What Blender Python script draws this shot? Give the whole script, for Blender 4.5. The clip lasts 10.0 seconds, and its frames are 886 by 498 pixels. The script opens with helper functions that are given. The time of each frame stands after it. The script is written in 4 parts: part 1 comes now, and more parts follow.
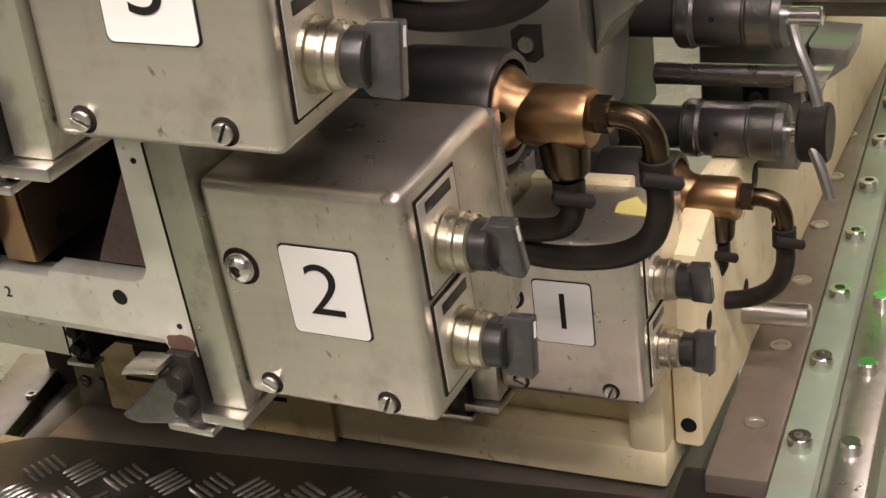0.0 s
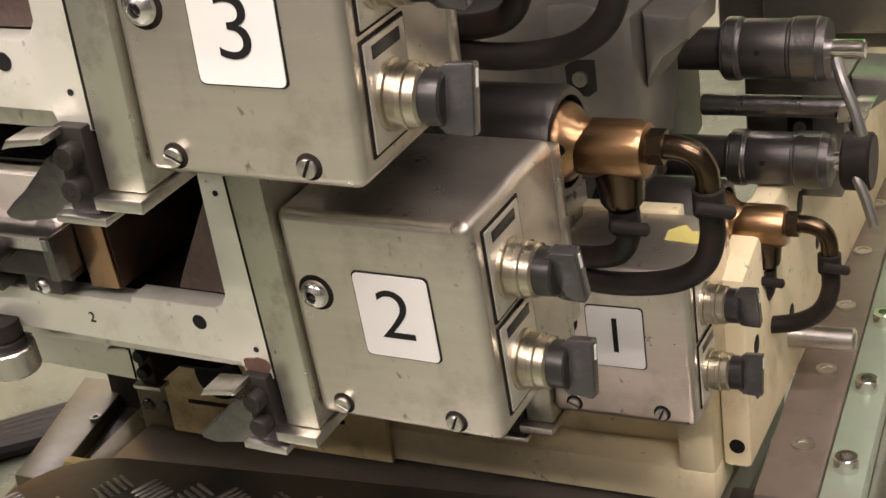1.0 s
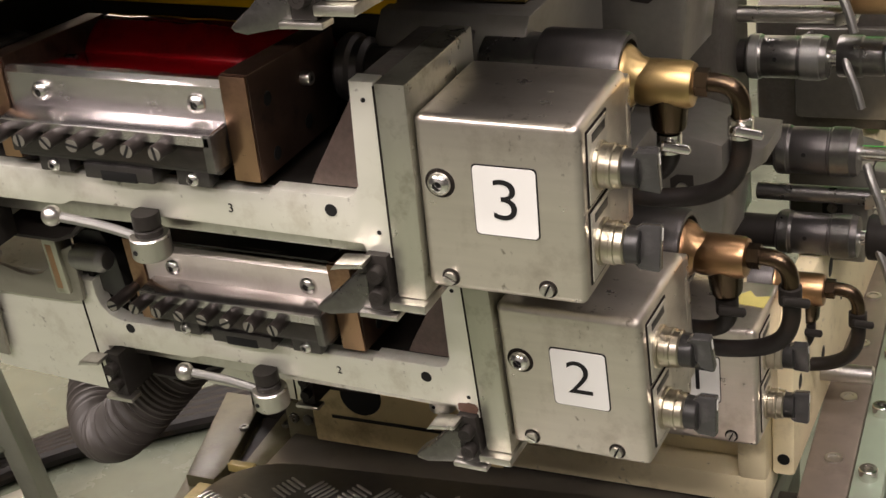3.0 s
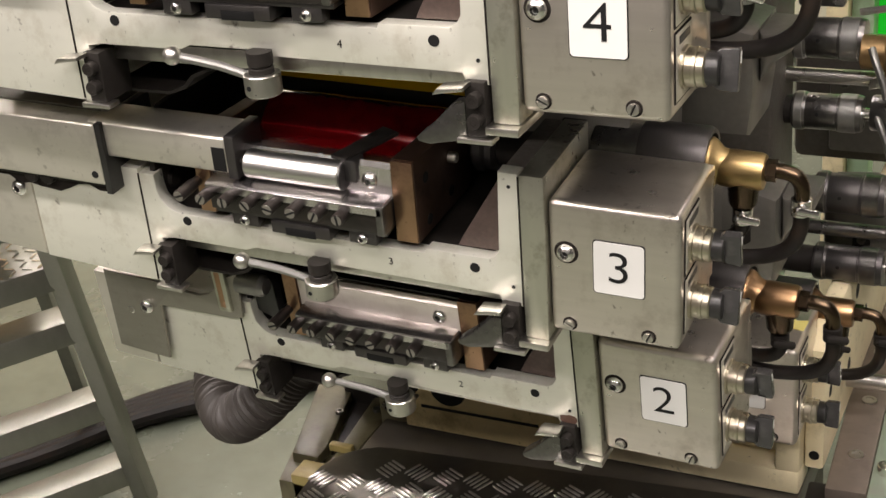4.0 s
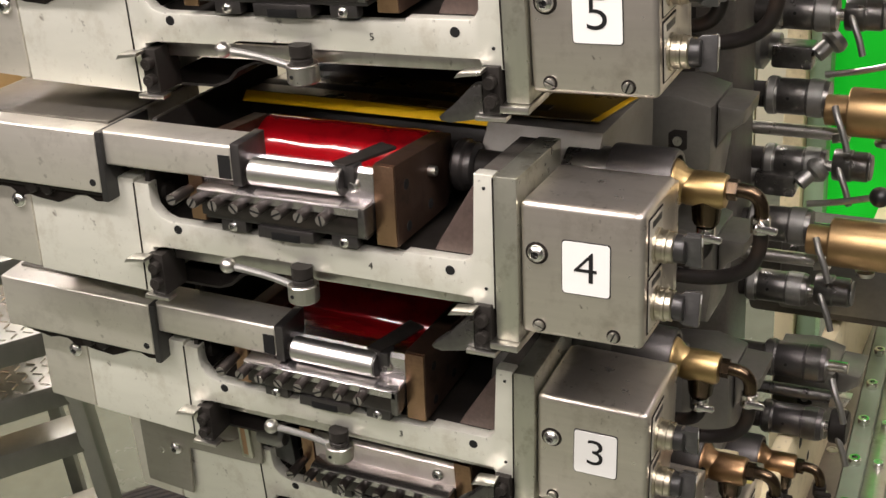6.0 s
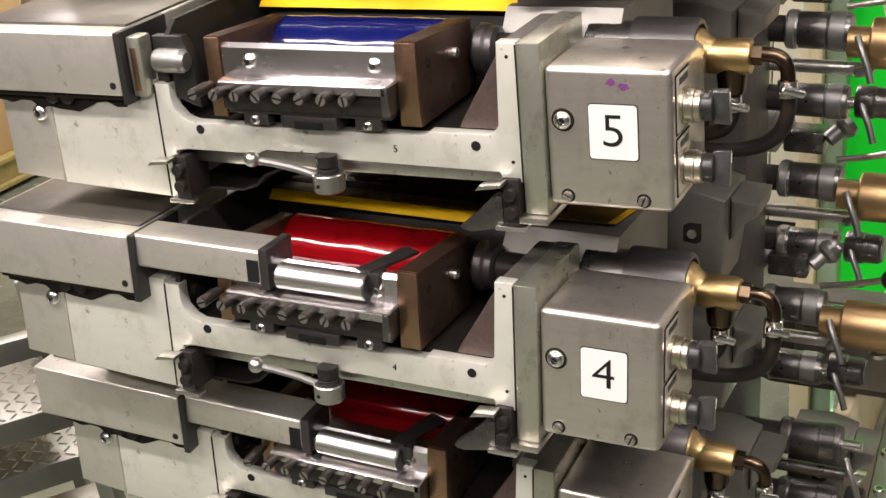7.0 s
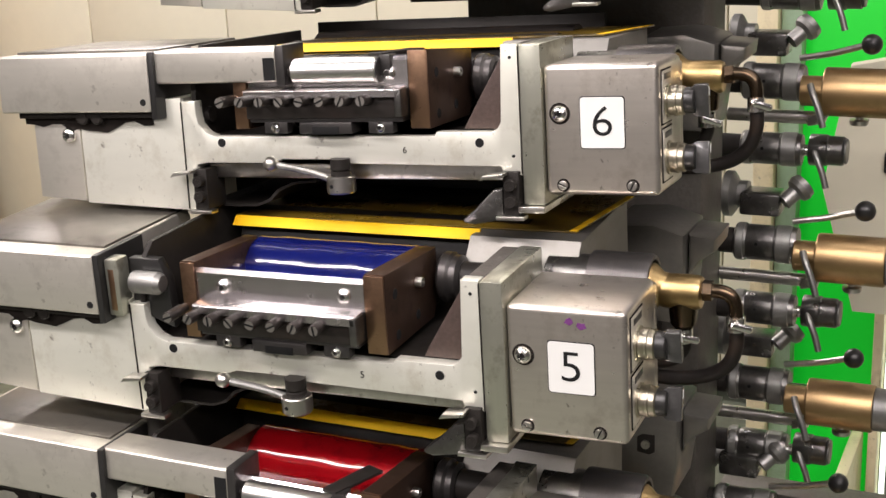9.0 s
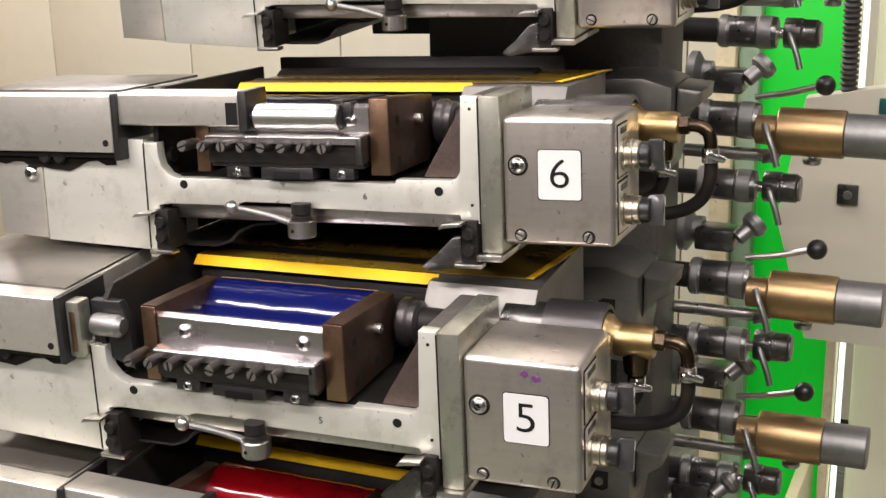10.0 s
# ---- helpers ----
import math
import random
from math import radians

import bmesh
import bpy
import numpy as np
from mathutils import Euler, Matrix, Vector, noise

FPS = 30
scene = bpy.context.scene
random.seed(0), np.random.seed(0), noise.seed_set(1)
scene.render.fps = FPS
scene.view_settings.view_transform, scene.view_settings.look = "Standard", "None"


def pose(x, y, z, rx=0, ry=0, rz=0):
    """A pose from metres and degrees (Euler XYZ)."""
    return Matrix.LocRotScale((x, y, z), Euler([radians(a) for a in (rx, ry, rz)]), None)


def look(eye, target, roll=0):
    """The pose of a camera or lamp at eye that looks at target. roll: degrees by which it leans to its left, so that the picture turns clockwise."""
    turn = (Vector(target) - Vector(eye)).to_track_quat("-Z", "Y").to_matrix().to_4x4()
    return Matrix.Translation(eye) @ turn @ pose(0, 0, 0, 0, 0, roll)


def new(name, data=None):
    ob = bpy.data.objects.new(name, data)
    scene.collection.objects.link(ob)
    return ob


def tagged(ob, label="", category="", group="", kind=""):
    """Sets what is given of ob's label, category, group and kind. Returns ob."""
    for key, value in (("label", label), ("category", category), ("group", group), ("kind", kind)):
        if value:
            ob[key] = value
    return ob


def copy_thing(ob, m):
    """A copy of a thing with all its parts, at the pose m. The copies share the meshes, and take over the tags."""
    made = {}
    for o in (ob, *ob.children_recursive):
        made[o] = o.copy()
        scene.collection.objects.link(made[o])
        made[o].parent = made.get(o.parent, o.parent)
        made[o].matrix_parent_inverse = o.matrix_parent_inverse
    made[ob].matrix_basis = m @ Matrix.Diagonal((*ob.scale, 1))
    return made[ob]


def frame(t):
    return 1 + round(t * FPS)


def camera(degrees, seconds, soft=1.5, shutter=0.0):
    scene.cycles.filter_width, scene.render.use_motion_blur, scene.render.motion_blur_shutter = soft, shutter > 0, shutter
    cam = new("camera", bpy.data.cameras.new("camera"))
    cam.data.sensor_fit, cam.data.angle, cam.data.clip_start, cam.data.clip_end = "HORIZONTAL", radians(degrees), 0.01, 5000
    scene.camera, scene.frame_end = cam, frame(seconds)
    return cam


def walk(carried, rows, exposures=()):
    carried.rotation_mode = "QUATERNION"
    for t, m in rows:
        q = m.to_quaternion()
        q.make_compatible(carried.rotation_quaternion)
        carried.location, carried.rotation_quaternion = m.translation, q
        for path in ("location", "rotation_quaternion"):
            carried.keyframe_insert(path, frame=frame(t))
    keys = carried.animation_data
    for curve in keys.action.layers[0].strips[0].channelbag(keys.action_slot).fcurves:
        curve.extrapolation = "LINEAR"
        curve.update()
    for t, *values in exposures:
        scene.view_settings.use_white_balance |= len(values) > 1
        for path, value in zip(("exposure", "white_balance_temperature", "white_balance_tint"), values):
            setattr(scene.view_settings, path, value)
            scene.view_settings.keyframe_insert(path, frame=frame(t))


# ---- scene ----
cam = camera(34.86, 10.0)
PATH = [
    (0.0, (0.3813, -0.4311, 1.1809), (-0.0359, 0.3732, 0.7577), -7.476),
    (0.5, (0.3771, -0.4294, 1.1809), (-0.0539, 0.3692, 0.7608), -7.664),
    (1.0, (0.3846, -0.4674, 1.1988), (-0.0573, 0.3340, 0.7958), -8.251),
    (1.5, (0.3967, -0.5253, 1.2390), (-0.0591, 0.2685, 0.8364), -8.560),
    (2.0, (0.4064, -0.6009, 1.2885), (-0.0582, 0.1911, 0.8923), -8.562),
    (2.5, (0.4181, -0.6670, 1.3357), (-0.0303, 0.1317, 0.9345), -8.482),
    (3.0, (0.3887, -0.7446, 1.4048), (-0.0352, 0.0600, 0.9890), -7.226),
    (3.2, (0.3808, -0.7831, 1.4326), (-0.0409, 0.0221, 1.0157), -7.329),
    (4.3, (0.4157, -1.0346, 1.6605), (0.0038, -0.2469, 1.2023), -5.027),
    (4.5, (0.4404, -1.0865, 1.6987), (0.0378, -0.2949, 1.2390), -4.250),
    (5.0, (0.4392, -1.1015, 1.7379), (0.0468, -0.2985, 1.2894), -4.134),
    (5.5, (0.4346, -1.0918, 1.7627), (0.0367, -0.2841, 1.3278), -3.876),
    (6.0, (0.4320, -1.0901, 1.8003), (0.0297, -0.2721, 1.3890), -3.473),
    (6.2, (0.4281, -1.0955, 1.8157), (0.0266, -0.2731, 1.4125), -3.235),
    (7.5, (0.4401, -1.1057, 1.9126), (0.0189, -0.2813, 1.5345), -4.222),
    (8.0, (0.4406, -1.1167, 1.9490), (0.0234, -0.2808, 1.5924), -3.862),
    (8.5, (0.4429, -1.1227, 1.9612), (0.0380, -0.2678, 1.6367), -2.943),
    (9.0, (0.4414, -1.1263, 1.9689), (0.0458, -0.2569, 1.6727), -2.233),
    (9.5, (0.4484, -1.1304, 1.9905), (0.0589, -0.2588, 1.6928), -1.810),
    (10.0, (0.4460, -1.1287, 2.0272), (0.0768, -0.2501, 1.7245), -1.098),
]
walk(cam, [(t, look(eye, target, roll)) for t, eye, target, roll in PATH], [(0.0, 0.26, 6850, 18), (2.0, 0.20, 6800, 17), (3.2, 0.06, 6700, 15), (4.5, -0.14, 6600, 12), (7.5, -0.20, 6480, 14), (10.0, -0.46, 6350, 14)])

# ---- light ----
world = bpy.data.worlds.new("world")
scene.world = world
world.use_nodes = True
world.node_tree.nodes["Background"].inputs[0].default_value = (0.9, 0.95, 1.0, 1)
world.node_tree.nodes["Background"].inputs[1].default_value = 0.015


def tube_lamp(x, y, z, length, width, power, turn=0.0):
    """A fluorescent ceiling fitting, seen only as light and in reflections."""
    data = bpy.data.lights.new("ceiling_lamp", "AREA")
    data.shape, data.size, data.size_y = "RECTANGLE", length, width
    data.energy, data.color = power, (1.0, 0.925, 0.885)
    ob = new("ceiling_lamp", data)
    ob.matrix_world = pose(x, y, z, 0, 0, turn)
    return ob


for lx, ly, p in ((-1.5, -1.15, 118), (1.2, -1.15, 92), (-1.5, 0.45, 38), (1.3, 0.45, 18), (-2.2, 2.6, 135), (1.6, 2.6, 14), (-1.5, -2.7, 110), (1.3, -2.7, 82)):
    tube_lamp(lx, ly, 3.35, 2.2, 0.16, p)


# ---- materials ----
def mat(name, color, rough=0.5, metal=0.0, var=0.15, scale=40.0, bump=0.05, stretch=None, rough_var=0.1, dirt=None, dirt_amount=0.5, coat=0.0, spec=0.5, streak=0.0, patch=26.0):
    """A procedural surface: base colour broken by fine grain and by larger stains, with relief."""
    m = bpy.data.materials.new(name)
    m.use_nodes = True
    nt = m.node_tree
    n, l = nt.nodes, nt.links
    b = n["Principled BSDF"]
    tc = n.new("ShaderNodeTexCoord")
    mp = n.new("ShaderNodeMapping")
    mp.inputs["Scale"].default_value = stretch or (1, 1, 1)
    l.new(tc.outputs["Object"], mp.inputs["Vector"])
    fine = n.new("ShaderNodeTexNoise")
    fine.inputs["Scale"].default_value, fine.inputs["Detail"].default_value = scale, 6
    l.new(mp.outputs["Vector"], fine.inputs["Vector"])
    big = n.new("ShaderNodeTexNoise")
    big.inputs["Scale"].default_value, big.inputs["Detail"].default_value, big.inputs["Roughness"].default_value = patch, 6, 0.68
    l.new(tc.outputs["Object"], big.inputs["Vector"])
    oi = n.new("ShaderNodeObjectInfo")
    hsv = n.new("ShaderNodeHueSaturation")
    hsv.inputs["Color"].default_value = (*color, 1)
    mr = n.new("ShaderNodeMapRange")
    mr.inputs["To Min"].default_value, mr.inputs["To Max"].default_value = 1 - var, 1 + var
    l.new(fine.outputs["Fac"], mr.inputs["Value"])
    l.new(mr.outputs["Result"], hsv.inputs["Value"])
    mix = n.new("ShaderNodeMix")
    mix.data_type = "RGBA"
    ramp = n.new("ShaderNodeMapRange")
    ramp.inputs["From Min"].default_value, ramp.inputs["From Max"].default_value = 0.52, 0.75
    ramp.inputs["To Max"].default_value = dirt_amount
    l.new(big.outputs["Fac"], ramp.inputs["Value"])
    l.new(ramp.outputs["Result"], mix.inputs["Factor"])
    l.new(hsv.outputs["Color"], mix.inputs["A"])
    mix.inputs["B"].default_value = (*(dirt or tuple(c * 0.6 for c in color)), 1)
    l.new(mix.outputs["Result"], b.inputs["Base Color"])
    rr = n.new("ShaderNodeMapRange")
    rr.inputs["To Min"].default_value, rr.inputs["To Max"].default_value = max(rough - rough_var, 0.02), min(rough + rough_var, 1)
    l.new(big.outputs["Fac"], rr.inputs["Value"])
    l.new(rr.outputs["Result"], b.inputs["Roughness"])
    if streak:
        sm = n.new("ShaderNodeMapping")
        sm.inputs["Scale"].default_value = (38, 38, 5)
        l.new(tc.outputs["Object"], sm.inputs["Vector"])
        sn = n.new("ShaderNodeTexNoise")
        sn.inputs["Scale"].default_value, sn.inputs["Detail"].default_value, sn.inputs["Roughness"].default_value = 1.0, 8, 0.7
        l.new(sm.outputs["Vector"], sn.inputs["Vector"])
        sp = n.new("ShaderNodeTexNoise")
        sp.inputs["Scale"].default_value, sp.inputs["Detail"].default_value = 150.0, 3
        l.new(tc.outputs["Object"], sp.inputs["Vector"])
        mx = n.new("ShaderNodeMath")
        mx.operation = "MULTIPLY"
        l.new(sn.outputs["Fac"], mx.inputs[0])
        l.new(sp.outputs["Fac"], mx.inputs[1])
        r2 = n.new("ShaderNodeMapRange")
        r2.inputs["From Min"].default_value, r2.inputs["From Max"].default_value, r2.inputs["To Max"].default_value = 0.36, 0.44, streak
        l.new(mx.outputs["Value"], r2.inputs["Value"])
        mix2 = n.new("ShaderNodeMix")
        mix2.data_type = "RGBA"
        l.new(r2.outputs["Result"], mix2.inputs["Factor"])
        l.new(mix.outputs["Result"], mix2.inputs["A"])
        mix2.inputs["B"].default_value = (0.09, 0.07, 0.045, 1)
        l.new(mix2.outputs["Result"], b.inputs["Base Color"])
    b.inputs["Metallic"].default_value = metal
    b.inputs["Coat Weight"].default_value = coat
    b.inputs["Specular IOR Level"].default_value = spec
    if bump:
        bp = n.new("ShaderNodeBump")
        bp.inputs["Strength"].default_value, bp.inputs["Distance"].default_value = bump, 0.002
        l.new(fine.outputs["Fac"], bp.inputs["Height"])
        l.new(bp.outputs["Normal"], b.inputs["Normal"])
    return m


def glow(name, color, strength):
    m = bpy.data.materials.new(name)
    m.use_nodes = True
    b = m.node_tree.nodes["Principled BSDF"]
    b.inputs["Base Color"].default_value = (*color, 1)
    b.inputs["Emission Color"].default_value = (*color, 1)
    b.inputs["Emission Strength"].default_value = strength
    return m


STEEL_BOX = mat("brushed stainless housing", (0.63, 0.585, 0.525), 0.30, 0.9, 0.12, 60, 0.02, (0.12, 1, 2.5), 0.10, (0.36, 0.315, 0.26), 0.65, streak=0.65)
STEEL = mat("milled steel", (0.62, 0.60, 0.56), 0.30, 1, 0.14, 90, 0.05, (1, 1, 0.3), 0.1, (0.33, 0.295, 0.24), 0.7, streak=0.5)
POST = mat("worn pale green enamel over steel", (0.485, 0.485, 0.405), 0.30, 0.85, 0.14, 70, 0.05, (1, 1, 0.25), 0.1, (0.22, 0.195, 0.14), 0.85, streak=0.9, patch=34.0)
TAN = mat("speckled brown cast iron", (0.082, 0.056, 0.048), 0.5, 0.25, 0.35, 260, 0.35, None, 0.12, (0.05, 0.032, 0.028), 0.7, patch=45.0)
STEEL_PALE = mat("pale plated steel", (0.76, 0.755, 0.665), 0.36, 0.55, 0.08, 50, 0.03, (0.3, 1, 1), 0.12, (0.47, 0.43, 0.33), 0.65, streak=0.75)
STEEL_GREY = mat("grey steel cover", (0.66, 0.63, 0.56), 0.36, 0.75, 0.07, 70, 0.02, (0.15, 1, 2), 0.08, (0.34, 0.315, 0.27), 0.45, streak=0.35)
CHROME = mat("polished chrome", (0.78, 0.77, 0.74), 0.19, 1, 0.03, 40, 0.0, None, 0.05, (0.6, 0.58, 0.52), 0.3)
SATIN = mat("satin ground steel", (0.70, 0.69, 0.66), 0.30, 1, 0.06, 60, 0.03, (0.2, 2, 2), 0.05, (0.52, 0.50, 0.46), 0.5)
# Also the near-black of solids added only to darken gaps.
DARK_STEEL = mat("blackened oily steel and dark filler", (0.020, 0.0175, 0.0155), 0.46, 0.1, 0.3, 60, 0.1, None, 0.15, (0.012, 0.010, 0.008), 0.8, spec=0.18)
CAST = mat("rough cast iron", (0.115, 0.105, 0.092), 0.55, 0.6, 0.25, 220, 0.35, None, 0.12, (0.12, 0.09, 0.075), 0.6)
CAST_PALE = mat("pale grey cast bracket", (0.215, 0.205, 0.185), 0.36, 0.75, 0.15, 120, 0.2, None, 0.1, (0.2, 0.18, 0.15), 0.5)
BRASS = mat("brass", (0.46, 0.33, 0.15), 0.36, 1, 0.2, 40, 0.06, None, 0.14, (0.15, 0.09, 0.04), 0.95, patch=38.0)
BRASS_TARN = mat("tarnished brass", (0.36, 0.22, 0.115), 0.32, 1, 0.3, 30, 0.05, None, 0.14, (0.07, 0.04, 0.022), 0.98, patch=34.0)
COPPER = mat("bronze plate", (0.40, 0.245, 0.155), 0.30, 1, 0.15, 60, 0.05, (1, 1, 0.4), 0.12, (0.16, 0.10, 0.07), 0.8)
BLADE = mat("polished duct blade", (0.64, 0.61, 0.61), 0.26, 1, 0.08, 40, 0.0, (0.2, 1, 1), 0.05, (0.50, 0.46, 0.46), 0.6)
# Paler copy of the blade steel: the mirrored lamp is in the colour.
BLADE_LIT = mat("duct blade with lamp reflection in its colour", (0.80, 0.74, 0.68), 0.34, 0.55, 0.08, 40, 0.0, (0.2, 1, 1), 0.06, (0.60, 0.52, 0.46), 0.6)
GUNMETAL = mat("dark turned sleeve", (0.085, 0.08, 0.078), 0.36, 0.8, 0.2, 260, 0.15, (6, 0.4, 0.4), 0.1, (0.08, 0.07, 0.065), 0.5)
KNURL = mat("worn knurled steel", (0.165, 0.16, 0.152), 0.30, 0.95, 0.25, 180, 0.3, None, 0.12, (0.09, 0.085, 0.08), 0.8)
BLACK = mat("black plastic", (0.016, 0.0155, 0.015), 0.32, 0, 0.2, 60, 0.05, None, 0.1, (0.035, 0.033, 0.031), 0.5)
RUBBER = mat("oily rubber hose", (0.011, 0.009, 0.008), 0.5, 0, 0.3, 120, 0.2, None, 0.15, (0.035, 0.021, 0.013), 0.8, spec=0.28)
WHITE = mat("white engraved plate", (0.70, 0.70, 0.67), 0.35, 0, 0.03, 60, 0.01, None, 0.06, (0.66, 0.65, 0.6), 0.3)
INK_BLACK = mat("black engraving", (0.012, 0.012, 0.012), 0.6, 0, 0.1, 60, 0.0, spec=0.15)
RED = mat("wet red ink", (0.25, 0.003, 0.006), 0.12, 0, 0.2, 30, 0.25, (0.25, 1, 1), 0.06, (0.10, 0.0015, 0.004), 0.9, 0.7)
INK_DARK = mat("wet black ink", (0.008, 0.008, 0.012), 0.2, 0, 0.2, 18, 0.05, None, 0.06)
BLUE = mat("wet blue ink", (0.005, 0.008, 0.085), 0.14, 0, 0.2, 30, 0.25, (0.25, 1, 1), 0.06, (0.004, 0.005, 0.05), 0.8, 0.4)
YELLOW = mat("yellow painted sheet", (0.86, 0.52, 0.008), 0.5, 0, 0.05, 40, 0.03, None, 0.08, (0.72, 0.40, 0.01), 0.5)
# The black that the guard's top mirrors is put into this darker colour.
AMBER = mat("amber sheet with black reflection in its colour", (0.115, 0.072, 0.008), 0.28, 0, 0.2, 40, 0.03, None, 0.1, (0.022, 0.016, 0.006), 0.95, 0.2, patch=9.0)
CREAM = mat("cream machine enamel", (0.80, 0.70, 0.46), 0.38, 0, 0.06, 30, 0.06, None, 0.1, (0.40, 0.32, 0.17), 0.7, patch=16.0, streak=0.6)
HALL = mat("grey hall paint", (0.115, 0.112, 0.105), 0.6, 0, 0.05, 6, 0.03, None, 0.08, (0.15, 0.148, 0.135), 0.5, patch=2.0)
CREAM_WALL = mat("cream painted wall", (0.74, 0.69, 0.54), 0.55, 0, 0.04, 20, 0.03, None, 0.08, (0.66, 0.61, 0.47), 0.4, patch=3.0)
OCHRE = mat("oil-stained yellow enamel", (0.34, 0.27, 0.10), 0.45, 0, 0.2, 50, 0.1, None, 0.12, (0.16, 0.12, 0.05), 0.8)
FLOOR = mat("green-grey sealed concrete", (0.135, 0.150, 0.112), 0.26, 0, 0.22, 14, 0.06, None, 0.16, (0.030, 0.032, 0.025), 0.95, patch=3.2)
MOSS = mat("oily moss-stained steel", (0.105, 0.094, 0.052), 0.42, 0, 0.35, 50, 0.15, None, 0.14, (0.045, 0.035, 0.018), 0.95, patch=24.0)
GRIP = mat("worn grey plastic grip", (0.036, 0.035, 0.034), 0.24, 0, 0.2, 60, 0.05, None, 0.08, (0.10, 0.098, 0.095), 0.6, 0.3)
BASE = mat("oily base plate", (0.11, 0.098, 0.08), 0.32, 0.3, 0.2, 40, 0.05, None, 0.1, (0.08, 0.07, 0.055), 0.7)
TREAD = mat("worn tread plate", (0.13, 0.12, 0.105), 0.34, 0.9, 0.2, 90, 0.1, None, 0.1, (0.13, 0.115, 0.09), 0.7)
BLOCK_STEEL = mat("dull bearing block steel", (0.27, 0.26, 0.24), 0.56, 1, 0.1, 60, 0.03, (0.3, 1, 1), 0.1, (0.2, 0.18, 0.155), 0.6)
# Besides dirt, the colour holds the mirrored dark underside of the unit above.
LID = mat("dirty cover lid with dark reflection in its colour", (0.16, 0.148, 0.128), 0.34, 0.7, 0.1, 60, 0.03, None, 0.1, (0.07, 0.062, 0.052), 0.7)
ALU = mat("scuffed aluminium", (0.27, 0.268, 0.235), 0.46, 0.85, 0.12, 60, 0.06, (1, 1, 0.3), 0.1, (0.34, 0.33, 0.28), 0.6)
CARD = mat("brown cardboard", (0.50, 0.34, 0.17), 0.8, 0, 0.06, 40, 0.05, None, 0.05, (0.44, 0.29, 0.14), 0.4, patch=5.0)
# The light that falls through the acrylic is set as emission of the pane.
GREEN = glow("green acrylic with backlight as emission", (0.0, 0.50, 0.02), 0.55)
GRIME = mat("dark grime ring", (0.014, 0.011, 0.009), 0.85, 0.0, 0.3, 200, 0.1, spec=0.15)
BLACKENED = mat("blackened screw steel", (0.032, 0.027, 0.024), 0.34, 0.4, 0.3, 150, 0.1, None, 0.1, (0.05, 0.032, 0.026), 0.6)
GREEN_PAINT = mat("pale green enamel", (0.30, 0.42, 0.28), 0.4, 0, 0.08, 30, 0.04, None, 0.1, (0.2, 0.26, 0.17), 0.6)
GAP_GLOW = glow("glow of the added bright strip", (0.85, 1.0, 0.85), 2.0)
LAMP_RED = glow("red indicator", (1.0, 0.06, 0.03), 1.5)
RUST = mat("reddish rust stain", (0.10, 0.052, 0.035), 0.7, 0, 0.4, 220, 0.1, None, 0.1, (0.06, 0.025, 0.018), 0.8, patch=90.0)
PAPER = mat("torn yellow tape", (0.70, 0.62, 0.20), 0.6, 0, 0.1, 60, 0.05)
PURPLE = mat("purple ink smudge", (0.15, 0.04, 0.17), 0.4, 0, 0.3, 90, 0.0)
TEAL = mat("teal enamel", (0.02, 0.14, 0.14), 0.45, 0, 0.1, 30, 0.03)
BRASS_PALE = mat("yellowed nickel plate", (0.54, 0.50, 0.40), 0.28, 1, 0.08, 40, 0.0, None, 0.06, (0.36, 0.31, 0.22), 0.6)
STAINED = mat("ink-stained bronze", (0.100, 0.060, 0.042), 0.42, 0.8, 0.25, 60, 0.06, (1, 1, 0.4), 0.12, (0.035, 0.024, 0.02), 0.95, patch=30.0)
KEY_FACE = mat("worn key face", (0.33, 0.31, 0.28), 0.4, 0.9, 0.25, 200, 0.1, None, 0.1, (0.12, 0.1, 0.09), 0.7)
WAVE = mat("dull grey plate steel", (0.34, 0.32, 0.285), 0.4, 0.9, 0.1, 70, 0.02, (0.15, 1, 2), 0.08, (0.22, 0.20, 0.17), 0.5, streak=0.35)
DARK_BRASS = mat("blackened brass", (0.10, 0.07, 0.045), 0.25, 1, 0.3, 60, 0.05, None, 0.1, (0.05, 0.035, 0.025), 0.7)
STAINED_CREAM = mat("oil-stained cream enamel", (0.62, 0.50, 0.26), 0.42, 0, 0.15, 40, 0.1, None, 0.12, (0.16, 0.10, 0.04), 0.9, patch=18.0, streak=0.6)
RAIL = mat("brown worn rail", (0.20, 0.165, 0.135), 0.38, 0.4, 0.15, 50, 0.06, None, 0.1, (0.11, 0.085, 0.065), 0.6)
GREEN_STEEL = mat("worn green beam", (0.27, 0.33, 0.25), 0.4, 0.2, 0.12, 40, 0.06, None, 0.1, (0.3, 0.29, 0.25), 0.8)
BRASS_OLD = mat("dull brass", (0.44, 0.30, 0.15), 0.38, 1, 0.1, 50, 0.03, (0.3, 1, 1), 0.08, (0.32, 0.20, 0.09), 0.7)
KNURL_PALE = mat("grey turned end", (0.31, 0.305, 0.29), 0.45, 0.9, 0.15, 120, 0.1, None, 0.1, (0.2, 0.195, 0.18), 0.5)
FLOOR_GLOW = glow("greenish white light tube", (0.55, 1.0, 0.65), 9.0)
HOSE_GREY = mat("grey ribbed hose", (0.045, 0.038, 0.033), 0.5, 0, 0.12, 60, 0.1, None, 0.1, (0.06, 0.055, 0.05), 0.5)


